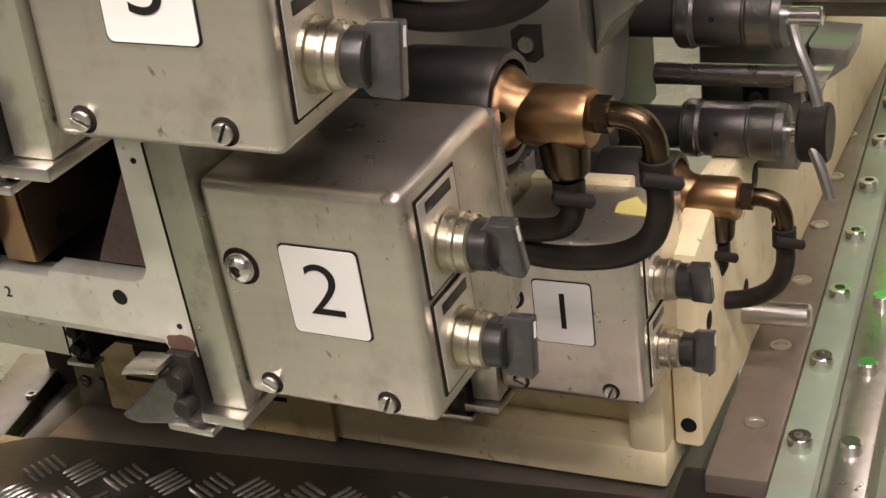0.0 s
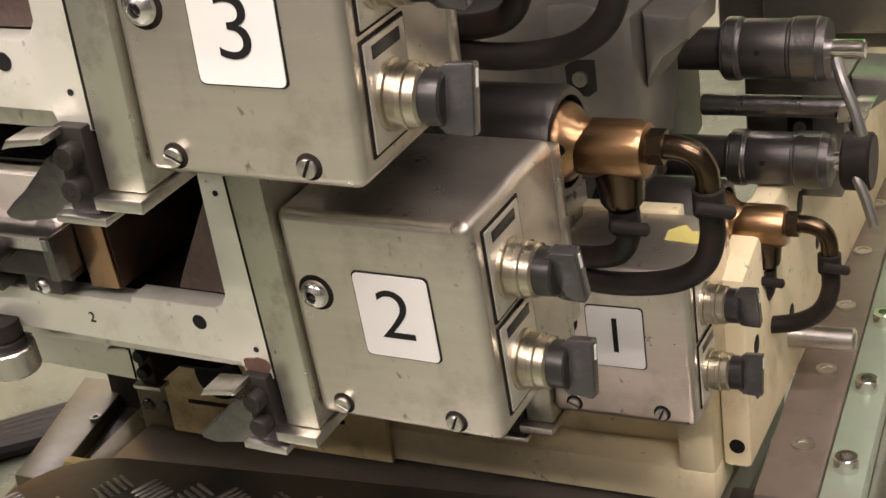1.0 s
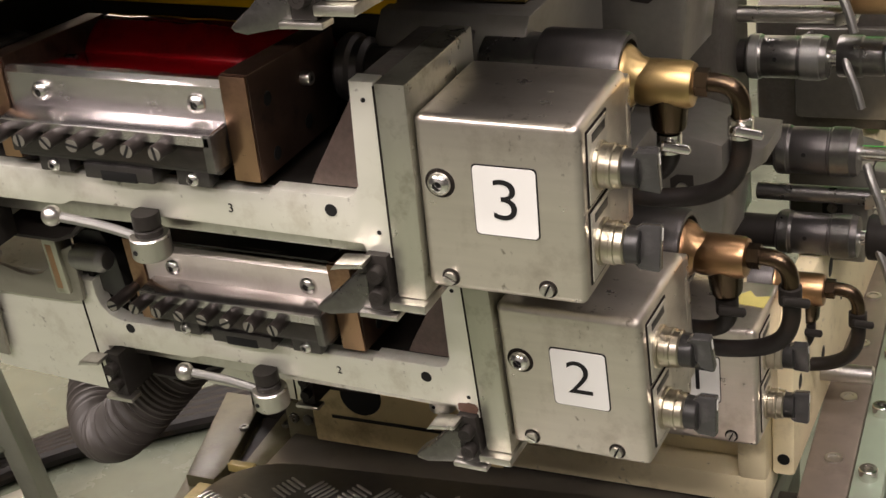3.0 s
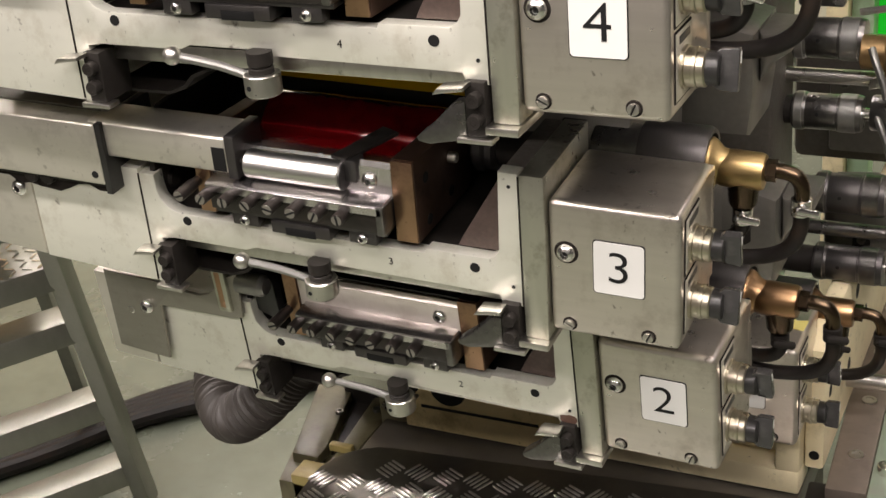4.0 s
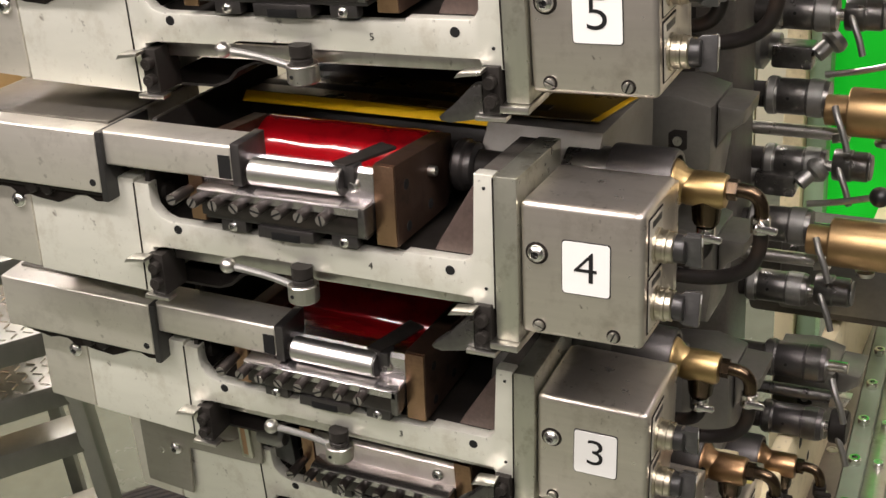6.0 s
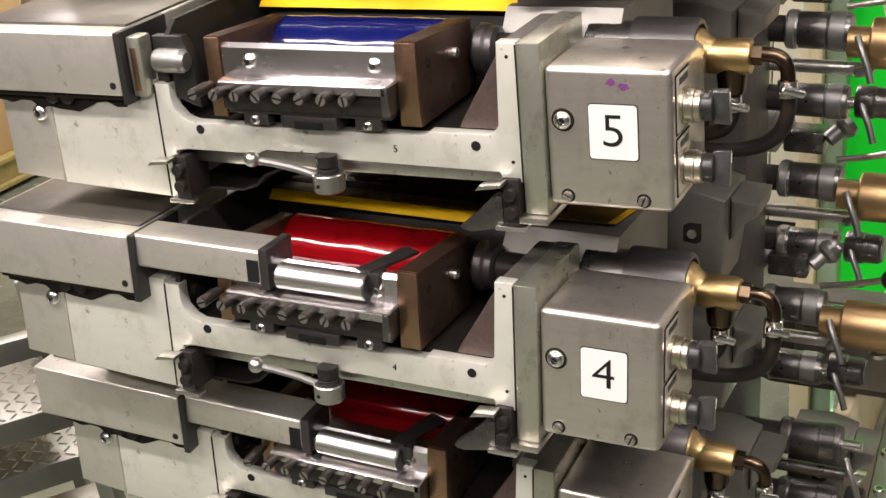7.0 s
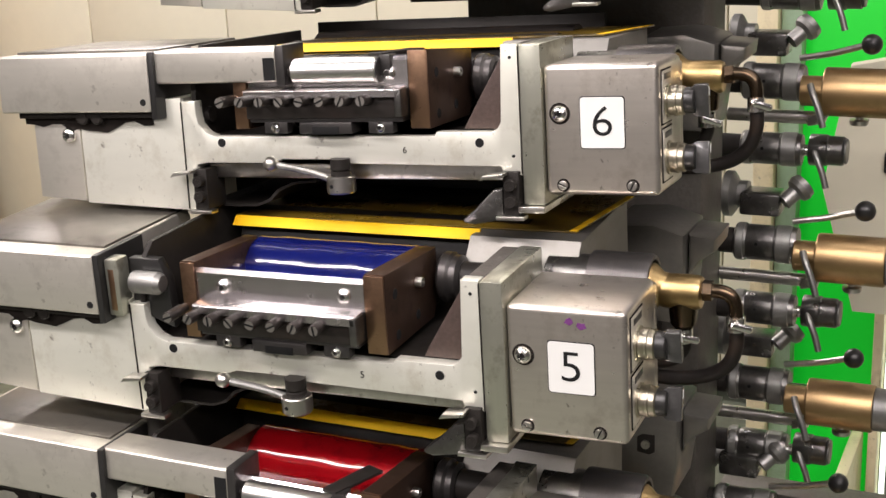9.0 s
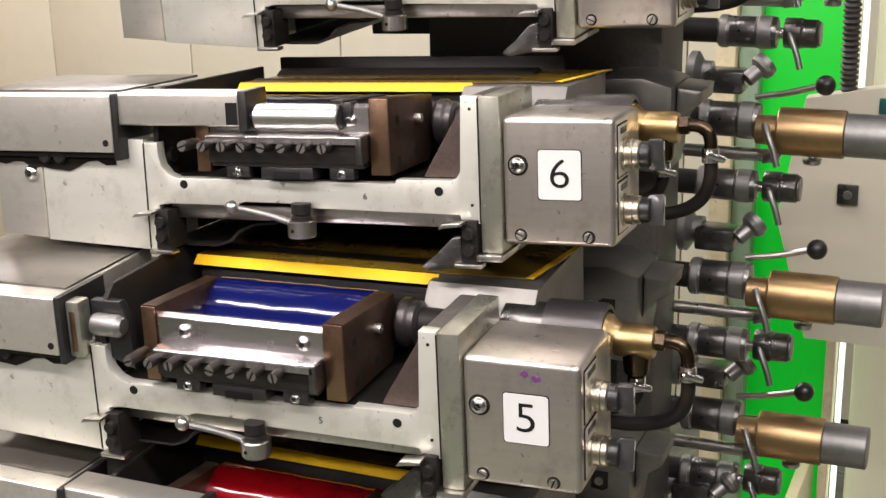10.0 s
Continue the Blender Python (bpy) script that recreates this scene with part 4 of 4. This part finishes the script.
def cream_frame():
    c = thing("cream_base_frame", around(0.023, 0.006, -0.062), "cream enamelled cast base frame with oil stains and openings", "machine frame")
    y = 0.405
    part("lower_beam", box(-0.419, 0.074, y, y + 0.05, 0.572, 0.604, 0.004), CREAM, c)
    part("upright", box(0.046, 0.074, y + 0.0005, y + 0.05, 0.600, 0.79, 0.004), CREAM, c)
    part("back_panel", box(-0.50, 0.048, y + 0.035, y + 0.05, 0.6, 0.80, 0.002), CREAM, c)
    part("left_plate", box(-0.425, -0.20, 0.398, 0.404, 0.573, 0.70, 0.002), STAINED_CREAM, c, "oil-stained yellowed end plate")
    part("recess_shadow_edge", box(-0.400, -0.24, 0.3972, 0.3985, 0.606, 0.610, 0.0), DARK_STEEL, c)
    part("round_hole", lathe([(0, 0.0024), (0.024, 0.0024), (0.025, 0.0)], at(-0.360, 0.398, 0.640, TO_NEG_Y), 28), INK_BLACK, c)
    lug = part("end_lug", box(-0.470, -0.428, 0.41, 0.47, 0.556, 0.612, 0.003), MOSS, c, "oily green end lug")
    for xx in (-0.458, -0.440):
        part("lug_bolt", lathe([(0, 0.004), (0.005, 0.004), (0.006, 0.003), (0.006, 0)], at(xx, 0.41, 0.590, TO_NEG_Y), 14), KNURL, lug)
    side = part("side_casting", slab([(0.425, 0.60), (1.5, 0.60), (1.5, 0.775), (0.50, 0.775), (0.425, 0.755)], 0.0745, 0.097, 0.004, None, "x"), CREAM, c)
    part("corner_hole", lathe([(0, 0.0006), (0.006, 0.0006), (0.006, 0.0)], at(0.086, 0.425, 0.617, TO_NEG_Y), 18), INK_BLACK, side)
    for yy, zz, r in ((0.452, 0.655, 0.010), (0.452, 0.690, 0.008), (0.50, 0.725, 0.008), (0.56, 0.66, 0.009), (0.60, 0.74, 0.011), (0.66, 0.68, 0.008), (0.74, 0.75, 0.01), (0.85, 0.71, 0.01)):
        part("bore", lathe([(0, 0.0006), (r * 0.7, 0.0006), (r, 0.0)], at(0.097, yy, zz), 18), INK_BLACK, side)
    return c


cream_frame()


def base():
    b = thing("base_plate", around(0.023, 0.006, -0.062), "dark oily steel base plate of the press", "base plate")
    part("plate", box(-0.463, 0.074, 0.10, 0.62, 0.53, 0.568, 0.003), BASE, b)
    # Dark block added to hide the bright floor behind the end bars.
    part("filler_block", box(-0.562, -0.452, 0.472, 0.60, 0.062, 0.70, 0.004), DARK_STEEL, b)
    part("plinth", box(-0.45, 0.06, 0.22, 0.62, 0.06, 0.53, 0.004), CAST, b)
    blk = thing("base_end_block", around(0.012, 0.03, -0.065), "oily moss-stained steel block at the end of the base", "machine block")
    part("deck", slab([(-0.545, 0.262), (-0.600, 0.47), (-0.466, 0.47), (-0.466, 0.262)], 0.49, 0.540, 0.002, None, "z"), MOSS, blk)
    part("outer_bar", slab([(-0.545, 0.300), (-0.600, 0.47), (-0.545, 0.47), (-0.508, 0.325), (-0.508, 0.300)], 0.5402, 0.556, 0.002, None, "z"), MOSS, blk)
    part("inner_bar", slab([(-0.488, 0.29), (-0.506, 0.47), (-0.466, 0.47), (-0.466, 0.29)], 0.5402, 0.555, 0.002, None, "z"), MOSS, blk)
    part("groove_floor", slab([(-0.507, 0.33), (-0.538, 0.465), (-0.508, 0.465), (-0.490, 0.33)], 0.5402, 0.5412, 0.0, None, "z"), DARK_STEEL, blk)
    for bx, by in ((-0.530, 0.40), (-0.478, 0.33), (-0.484, 0.42)):
        part("deck_screw", lathe([(0, 0.002), (0.0025, 0.002), (0.003, 0.0045), (0.0055, 0.0045), (0.006, 0.0035), (0.006, 0)], at(bx, by, 0.5555, TO_Z), 14), KNURL, blk)
    part("corner_lug", box(-0.527, -0.470, 0.262, 0.298, 0.510, 0.552, 0.003), OCHRE, blk, "yellowed corner lug")
    part("stop_strip", box(-0.500, -0.468, 0.318, 0.328, 0.5562, 0.566, 0.001), OCHRE, blk)


base()


def rail_bed():
    r = thing("side_rail", around(0.030, 0.000, -0.062) @ pose(0.15, 0.42, 0, 0, 0, 3.2) @ pose(-0.15, -0.42, 0), "brown steel side rail with rows of socket bolts", "machine rail")
    part("dark_beam", box(0.0975, 0.142, 0.40, 1.42, 0.56, 0.60, 0.002), RAIL, r)
    part("front_block", box(0.076, 0.150, 0.385, 0.43, 0.50, 0.585, 0.003), DARK_STEEL, r)
    part("green_beam", box(0.1425, 0.172, 0.36, 1.42, 0.55, 0.597, 0.002), GREEN_STEEL, r)
    part("outer_beam", box(0.1725, 0.205, 0.34, 1.42, 0.52, 0.578, 0.002), STEEL, r)
    for i in range(8):
        yy = 0.449 + i * 0.116
        b = part("cap_bolt", lathe([(0, 0.004), (0.0042, 0.004), (0.0045, 0.0115), (0.0082, 0.0115), (0.009, 0.0105), (0.009, 0)], at(0.157, yy, 0.597, TO_Z), 18), CHROME, r)
        part("washer", lathe([(0, 0.0005), (0.005, 0.0005), (0.0055, 0.002), (0.0085, 0.002), (0.009, 0)], at(0.122, yy + 0.022, 0.6, TO_Z), 18), STEEL, r)
        part("side_bolt", lathe([(0, 0.010), (0.007, 0.010), (0.008, 0.009), (0.008, 0)], at(0.189, yy + 0.03, 0.578, TO_Z), 16), CHROME, r)
    part("stud", cyl(0.0095, 0.085, 0.150, 0.56, 0.645, 0.002), STEEL, r)
    part("indicator", box(0.0972, 0.0985, 0.636, 0.645, 0.704, 0.712, 0.0), LAMP_RED, r, "small red indicator lamp")


rail_bed()


def cast_bracket():
    b = thing("cast_bracket", Matrix(), "pale grey cast bracket with a recessed bolt", "bracket", "cast brackets")
    part("body", slab([(-0.045, -0.050), (-0.010, -0.062), (0.030, -0.062), (0.036, -0.020), (0.036, 0.040), (0.0, 0.050), (-0.045, 0.046)], 0.0, 0.09, 0.007), CAST_PALE, b)
    part("wing", slab([(0.037, -0.012), (0.050, 0.008), (0.066, 0.020), (0.068, 0.036), (0.037, 0.038)], 0.012, 0.08, 0.006), CAST_PALE, b)
    part("recess", slab([(-0.010, -0.010), (-0.010, 0.008), (-0.004, 0.012), (0.010, 0.012), (0.010, -0.008), (0.004, -0.012)], -0.0005, 0.004, 0.0), DARK_STEEL, b)
    part("bolt", lathe([(0, 0.003), (0.005, 0.003), (0.005, 0.0)], at(0.0, -0.0006, 0.0, TO_NEG_Y), 12), STEEL, b)
    return b


def adjuster(full=True):
    """A register adjuster behind the boxes: shafts, knurled collars, brass sleeve, cranks and a ball lever."""
    a = thing("register_adjuster", Matrix(), "register adjuster with knurled collars, brass sleeve and ball lever" if full else "oily register adjuster with two dark knurled collars and cranks", "adjuster", "register adjusters")
    for dz, dy, r in ((0.0, 0.0, 0.0235), (-0.088, 0.0, 0.0215)):
        part("shaft", cyl(0.0165, -0.16, 0.004, dy, dz, 0.001), DARK_STEEL, a)
        part("collar", lathe([(0, 0.0), (r * 0.9, 0.0), (r, 0.002), (r, 0.014), (r * 0.95, 0.016), (r * 0.97, 0.017), (r * 0.97, 0.048), (r * 0.95, 0.050), (r, 0.051), (r, 0.074), (r * 0.93, 0.078), (0, 0.078)], at(0, dy, dz), 36), KNURL if full else GUNMETAL, a, "worn knurled collar")
        for x0, x1 in ((0.003, 0.013), (0.053, 0.072)):
            part("scale_ring", lathe([(r * 1.0, x0), (r * 1.035, x0 + 0.001), (r * 1.035, x1 - 0.001), (r * 1.0, x1)], at(0, dy, dz), 36), KNURL_PALE if full else KNURL, a)
        part("pin_hole", lathe([(0, 0.0005), (0.0022, 0.0005), (0.0022, 0)], at(0.030, dy - r * 0.965, dz + 0.004, TO_NEG_Y), 10), INK_BLACK, a)
        part("hub", cyl(0.0075, 0.077, 0.104, dy, dz, 0.001, 18), CHROME, a)
        cy = dy - 0.048 if dz == 0.0 else dy - 0.006
        part("crank", pipe([(0.092, cy + 0.004, dz + 0.006), (0.098, cy - 0.006, dz - 0.006), (0.106, cy - 0.010, dz - 0.024), (0.112, cy - 0.012, dz - 0.044)], 0.0042, 10, 4), KNURL_PALE, a)
    if full:
        part("sleeve_neck", cyl(0.019, 0.078, 0.108, -0.022, -0.006, 0.001), BRASS_OLD, a)
        part("sleeve", lathe([(0, 0.106), (0.029, 0.106), (0.0305, 0.108), (0.0305, 0.187), (0.0295, 0.189), (0, 0.189)], at(0, -0.022, -0.006), 40), BRASS_OLD, a, "dull brass sleeve")
        part("sleeve_end", cyl(0.0275, 0.189, 0.245, -0.022, -0.006, 0.0015, 36), KNURL_PALE, a)
    part("core_rod", cyl(0.0085, -0.02, 0.105, 0.0, -0.045, 0.001), STEEL if full else KNURL, a)
    part("cam_lug", slab([(0.085, -0.054), (0.105, -0.050), (0.112, -0.036), (0.100, -0.036), (0.085, -0.042)], -0.012, 0.004, 0.0015), STEEL, a)
    if not full:
        part("end_drum", cyl(0.0225, 0.086, 0.108, 0.006, -0.090, 0.002, 32), DARK_STEEL, a)
        return a
    part("end_block", lathe([(0, 0.086), (0.0195, 0.086), (0.0205, 0.088), (0.0205, 0.108), (0.019, 0.110), (0.019, 0.128), (0.0175, 0.130), (0, 0.130)], at(0, 0.010, -0.089), 28), KNURL, a)
    part("end_block_face", cyl(0.0165, 0.1302, 0.1335, 0.010, -0.089, 0.001, 24), KNURL_PALE, a)
    part("set_screw", lathe([(0, 0.010), (0.011, 0.010), (0.012, 0.008), (0.012, 0.004), (0.005, 0.003), (0.005, 0)], at(0.150, -0.022, -0.036, pose(0, 0, 0, 0, 90, 0)), 18), STEEL, a)
    part("handwheel", lathe([(0, -0.020), (0.026, -0.020), (0.030, -0.017), (0.030, -0.008), (0.026, -0.005), (0.018, 0.0), (0.018, 0.012), (0, 0.012)], at(-0.008, 0.05, 0.048), 32), KNURL_PALE, a)
    part("clamp_body", box(-0.002, 0.050, 0.02, 0.06, 0.028, 0.058, 0.004), KNURL, a)
    part("clamp_knob", lathe([(0, -0.012), (0.010, -0.012), (0.010, 0.006), (0.016, 0.010), (0.018, 0.016), (0.016, 0.024), (0, 0.026)], at(0.062, 0.03, 0.055, pose(0, 0, 0, 0, -35, 40)), 24), KNURL_PALE, a)
    part("lever_rod", pipe([(0.070, 0.004, 0.030), (0.11, 0.002, 0.038), (0.148, 0.0, 0.049)], 0.0042, 10, 4), STEEL, a)
    b = bmesh.new()
    bmesh.ops.create_icosphere(b, subdivisions=3, radius=0.0130, matrix=Matrix.Translation((0.158, 0.0, 0.051)))
    part("ball_knob", b, BLACK, a, "black ball knob")
    return a


def adjusters():
    first = adjuster()
    first.scale = (AROUND,) * 3
    spots = [(0.051, 0.681, 1.405), (0.044, 0.698, 1.195), (0.038, 0.765, 1.606), (0.039, 0.867, 1.802), (0.039, 0.646, 1.034)]
    first.location = spots[0]
    for p in spots[1:]:
        copy_thing(first, pose(*p))
    sized(adjuster(False), pose(0.079, 0.593, 0.862), AROUND)
    b = cast_bracket()
    b.scale, b.location = (AROUND,) * 3, (0.050, 0.358, 0.916)
    for p in ((0.028, 0.33, 1.258), (0.033, 0.33, 1.102), (0.025, 0.357, 1.464), (0.024, 0.496, 1.657), (0.125, 0.642, 0.779)):
        copy_thing(b, pose(*p))


adjusters()


def green_screens():
    g = thing("green_screen", around(0.036, 0.020, -0.072), "green acrylic safety screen, light from behind given as its own glow", "safety screen")
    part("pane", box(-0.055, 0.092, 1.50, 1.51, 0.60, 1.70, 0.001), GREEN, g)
    part("post", box(-0.095, -0.057, 1.47, 1.52, 0.069, 1.9, 0.003), GREEN_PAINT, g)
    part("post", box(-0.135, -0.097, 1.45, 1.52, 0.069, 1.9, 0.003), CREAM, g)
    part("post", box(0.094, 0.112, 1.47, 1.52, 0.069, 1.9, 0.003), CREAM, g)
    # Emissive solid added beside the pane as a band of brightness.
    part("glow_strip", box(0.116, 0.126, 1.50, 1.51, 0.3, 1.9, 0.001), GAP_GLOW, g, "glowing strip added beside the screen")


green_screens()


def floor_lights():
    for pts in (((-0.03, 2.02, 0.05), (0.13, 2.02, 0.05)), ((0.14, 1.86, 0.05), (0.20, 1.62, 0.05))):
        f = thing("light_tube", Matrix(), "greenish white light tube lying low behind the press", "lamp", "light tubes")
        a, b = Vector(pts[0]), Vector(pts[1])
        part("tube", pipe([a, a.lerp(b, 0.5), b], 0.032, 16, 2), FLOOR_GLOW, f)
        for p in (a, b):
            e = part("holder", cyl(0.020, -0.012, 0.012, 0, 0, 0.002, 16), KNURL_PALE, f)
            e.matrix_basis = at(p.x, p.y, 0.0125, TO_Z)


floor_lights()


def ladder():
    l = thing("step_ladder", Matrix(), "scuffed aluminium step ladder with tread plate steps", "ladder")
    foot, up, d = Vector((-1.197, 0.730, 0.0)), Vector((0.13, -0.266, 1.0)), Vector((-0.56, -0.83, 0.0))
    back = Vector((-0.83, 0.56, 0.0))
    turn = Matrix(((d.x, back.x, 0), (d.y, back.y, 0), (0, 0, 1)))

    def rail(name, a, b, w, h, material):
        q = (b - a).to_track_quat("Z", "Y").to_matrix().to_4x4()
        ob = part(name, box(-w / 2, w / 2, -h / 2, h / 2, 0, (b - a).length, 0.002), material, l)
        ob.matrix_basis = Matrix.Translation(a) @ q
    for s in (0.0, 0.50):
        o = d * s
        rail("stringer", foot + o, foot + up * 0.92 + o, 0.028, 0.055, ALU)
        rail("rear_leg", foot + o + back * 0.34, foot + up * 0.92 + o + back * 0.22, 0.024, 0.045, ALU)
    for z, depth in ((0.13, 0.05), (0.31, 0.05), (0.50, 0.06), (0.62, 0.20), (0.74, 0.22)):
        p = foot + up * z
        m = Matrix.Translation(p) @ turn.to_4x4()
        st = part("step", box(0.012, 0.49, -0.01, depth, -0.045, 0, 0.003), ALU, l)
        st.matrix_basis = m
        if depth > 0.1:
            bars = bmesh.new()
            for a in range(int(depth / 0.022)):
                for b in range(20):
                    bb = box(-0.009, 0.009, -0.002, 0.002, 0, 0.0016, 0.0)
                    bmesh.ops.transform(bb, matrix=pose(0.025 + b * 0.023, 0.002 + a * 0.022, 0, 0, 0, 45 if (a + b) % 2 else -45), verts=bb.verts)
                    merge(bars, bb)
            part("tread_pattern", bars, CHROME, st)
    rail("platform_edge", foot + up * 0.88, foot + up * 0.88 + d * 0.5, 0.03, 0.04, ALU)


ladder()


def tread_step():
    t = thing("tread_plate_step", around(0.009, 0.002, -0.039), "worn steel tread plate step with five-bar pattern", "step")
    pts = [(0.70, 0.0), (0.70, 0.27), (0.075, 0.27)] + [(0.075 + 0.075 * math.cos(a), 0.195 + 0.075 * math.sin(a)) for a in [radians(90 + 15 * i) for i in range(1, 7)]] + [(0.0, 0.0)]
    m = pose(-0.420, 0.018, 0.0, 0, 0, 5)
    part("plate", slab(pts, 0.585, 0.598, 0.002, None, "z"), TREAD, t).matrix_basis = m
    bars = bmesh.new()
    for i in range(19):
        for j in range(8):
            cx, cy = 0.016 + i * 0.036, 0.012 + j * 0.036
            if cx < 0.07 and cy > 0.20 or cy > 0.262:
                continue
            turn = 60 if (i + j) % 2 else -30
            for k in range(5):
                o = (k - 2) * 0.0060
                bb = lathe([(0.0003, -0.0125), (0.0016, -0.010), (0.0018, 0.0), (0.0016, 0.010), (0.0003, 0.0125)], None, 6)
                bmesh.ops.transform(bb, matrix=pose(cx, cy, 0.5982, 0, 0, turn) @ Matrix.Translation((0, o, 0)), verts=bb.verts)
                merge(bars, bb)
    part("five_bar_pattern", bars, STEEL, t).matrix_basis = m
    part("bracket", box(-0.3, 0.2, 0.12, 0.21, 0.038, 0.584, 0.003), DARK_STEEL, t)


tread_step()


def floor_things():
    h = thing("extraction_hose", around(-0.005, 0.040, -0.078), "grey corrugated extraction hose hanging below the units", "hose")
    part("hose", pipe([(-0.40, 0.24, 0.81), (-0.45, 0.215, 0.755), (-0.505, 0.20, 0.700), (-0.55, 0.21, 0.672), (-0.60, 0.26, 0.675), (-0.62, 0.33, 0.72), (-0.60, 0.40, 0.80)], 0.031, 24, 10, None, 0.0020, 0.0066), HOSE_GREY, h)
    part("cuff", pipe([(-0.40, 0.24, 0.81), (-0.414, 0.233, 0.793), (-0.428, 0.226, 0.776)], 0.0355, 24, 3), BLACK, h, "black rubber cuff")
    c = thing("floor_cables", Matrix(), "bundle of black cables and ducts lying on the floor", "cables")
    for i in range(5):
        o = i * 0.05
        part("cable", pipe([(-0.75, 1.42 + o, 0.02), (-1.32, 1.0 + o * 0.5, 0.02), (-1.62, 0.62 + o * 0.6, 0.02), (-2.6, -0.3 + o * 0.5, 0.02)], 0.018, 10, 8), RUBBER, c)


floor_things()


def far_things():
    s = thing("carton_stack", Matrix(), "stack of brown cardboard cartons", "cartons")
    for i in range(3):
        part("carton", box(-4.7, -3.55, 2.5, 3.2, 0.14 + i * 0.62, 0.75 + i * 0.62, 0.006), CARD, s)
    for zz in (0.02, 0.12):
        part("pallet_deck", box(-4.75, -3.5, 2.45, 3.25, zz, zz + 0.02, 0.002), OCHRE, s)
    for xx in (-4.7, -4.2, -3.62):
        part("pallet_block", box(xx, xx + 0.1, 2.46, 3.24, 0.04, 0.12, 0.002), OCHRE, s)
    w = thing("cream_cabinet", around(0.038, 0.016, -0.069), "cream painted machine cabinet behind the press", "cabinet")
    part("body", box(0.135, 1.6, 1.55, 1.9, 0.066, 1.75, 0.01), CREAM_WALL, w)
    part("slant_panel", slab([(0.045, 1.36), (0.080, 1.555), (0.30, 1.60), (0.30, 1.16), (0.100, 1.16)], 1.10, 1.13, 0.003), CREAM_WALL, w, "cream slanted cover plate")
    part("seam", box(0.30, 0.305, 1.548, 1.552, 0.0, 1.7, 0), DARK_STEEL, w)
    lp = part("lock_plate", box(0.137, 0.169, 1.0925, 1.0992, 1.392, 1.424, 0.002), KNURL, w, "dark square lock plate")
    part("lock_core", lathe([(0, 0.005), (0.006, 0.005), (0.007, 0.003), (0.007, 0)], at(0.153, 1.0925, 1.408, TO_NEG_Y), 18), KNURL_PALE, lp)
    part("teal_edge", box(0.19, 0.30, 1.094, 1.0992, 1.538, 1.562, 0.002), TEAL, w, "teal enamel edge strip")
    c = thing("conduit", Matrix(), "grey corrugated conduit rising from the cream cover", "conduit")
    part("hose", pipe([(0.186, 1.185, 1.555), (0.184, 1.18, 1.70), (0.180, 1.17, 1.86), (0.176, 1.17, 2.02)], 0.013, 14, 6, None, 0.0022, 0.009), HOSE_GREY, c)
    p = thing("cream_panel_wall", Matrix(), "row of cream cabinet doors along the hall", "cabinet")
    for i in range(8):
        part("door", box(-4.9 + i * 0.62, -4.285 + i * 0.62, 3.32, 3.38, 0.05, 2.6, 0.004), CREAM_WALL, p)


far_things()


# ---- what moves ----
def motions():
    # the cone roller of the third unit slides in over its fountain
    walk(MOVING["agitator", 3], [(t, seat(3) @ pose(-dx, 0, 0)) for t, dx in ((0.0, 0.204), (2.6, 0.204), (2.9, 0.201), (3.0, 0.195), (3.2, 0.156), (3.6, 0.080), (4.0, 0.014), (4.2, 0.0), (7.0, 0.0), (10.0, 0.0))])
    for (what, k), ob in MOVING.items():
        if what == "roller":
            walk(ob, [(t, seat(k) @ pose(0, 0.1254, 0.073, -6.0 * t, 0, 0)) for t in (0.0, 2.5, 5.0, 7.5, 10.0)])


motions()
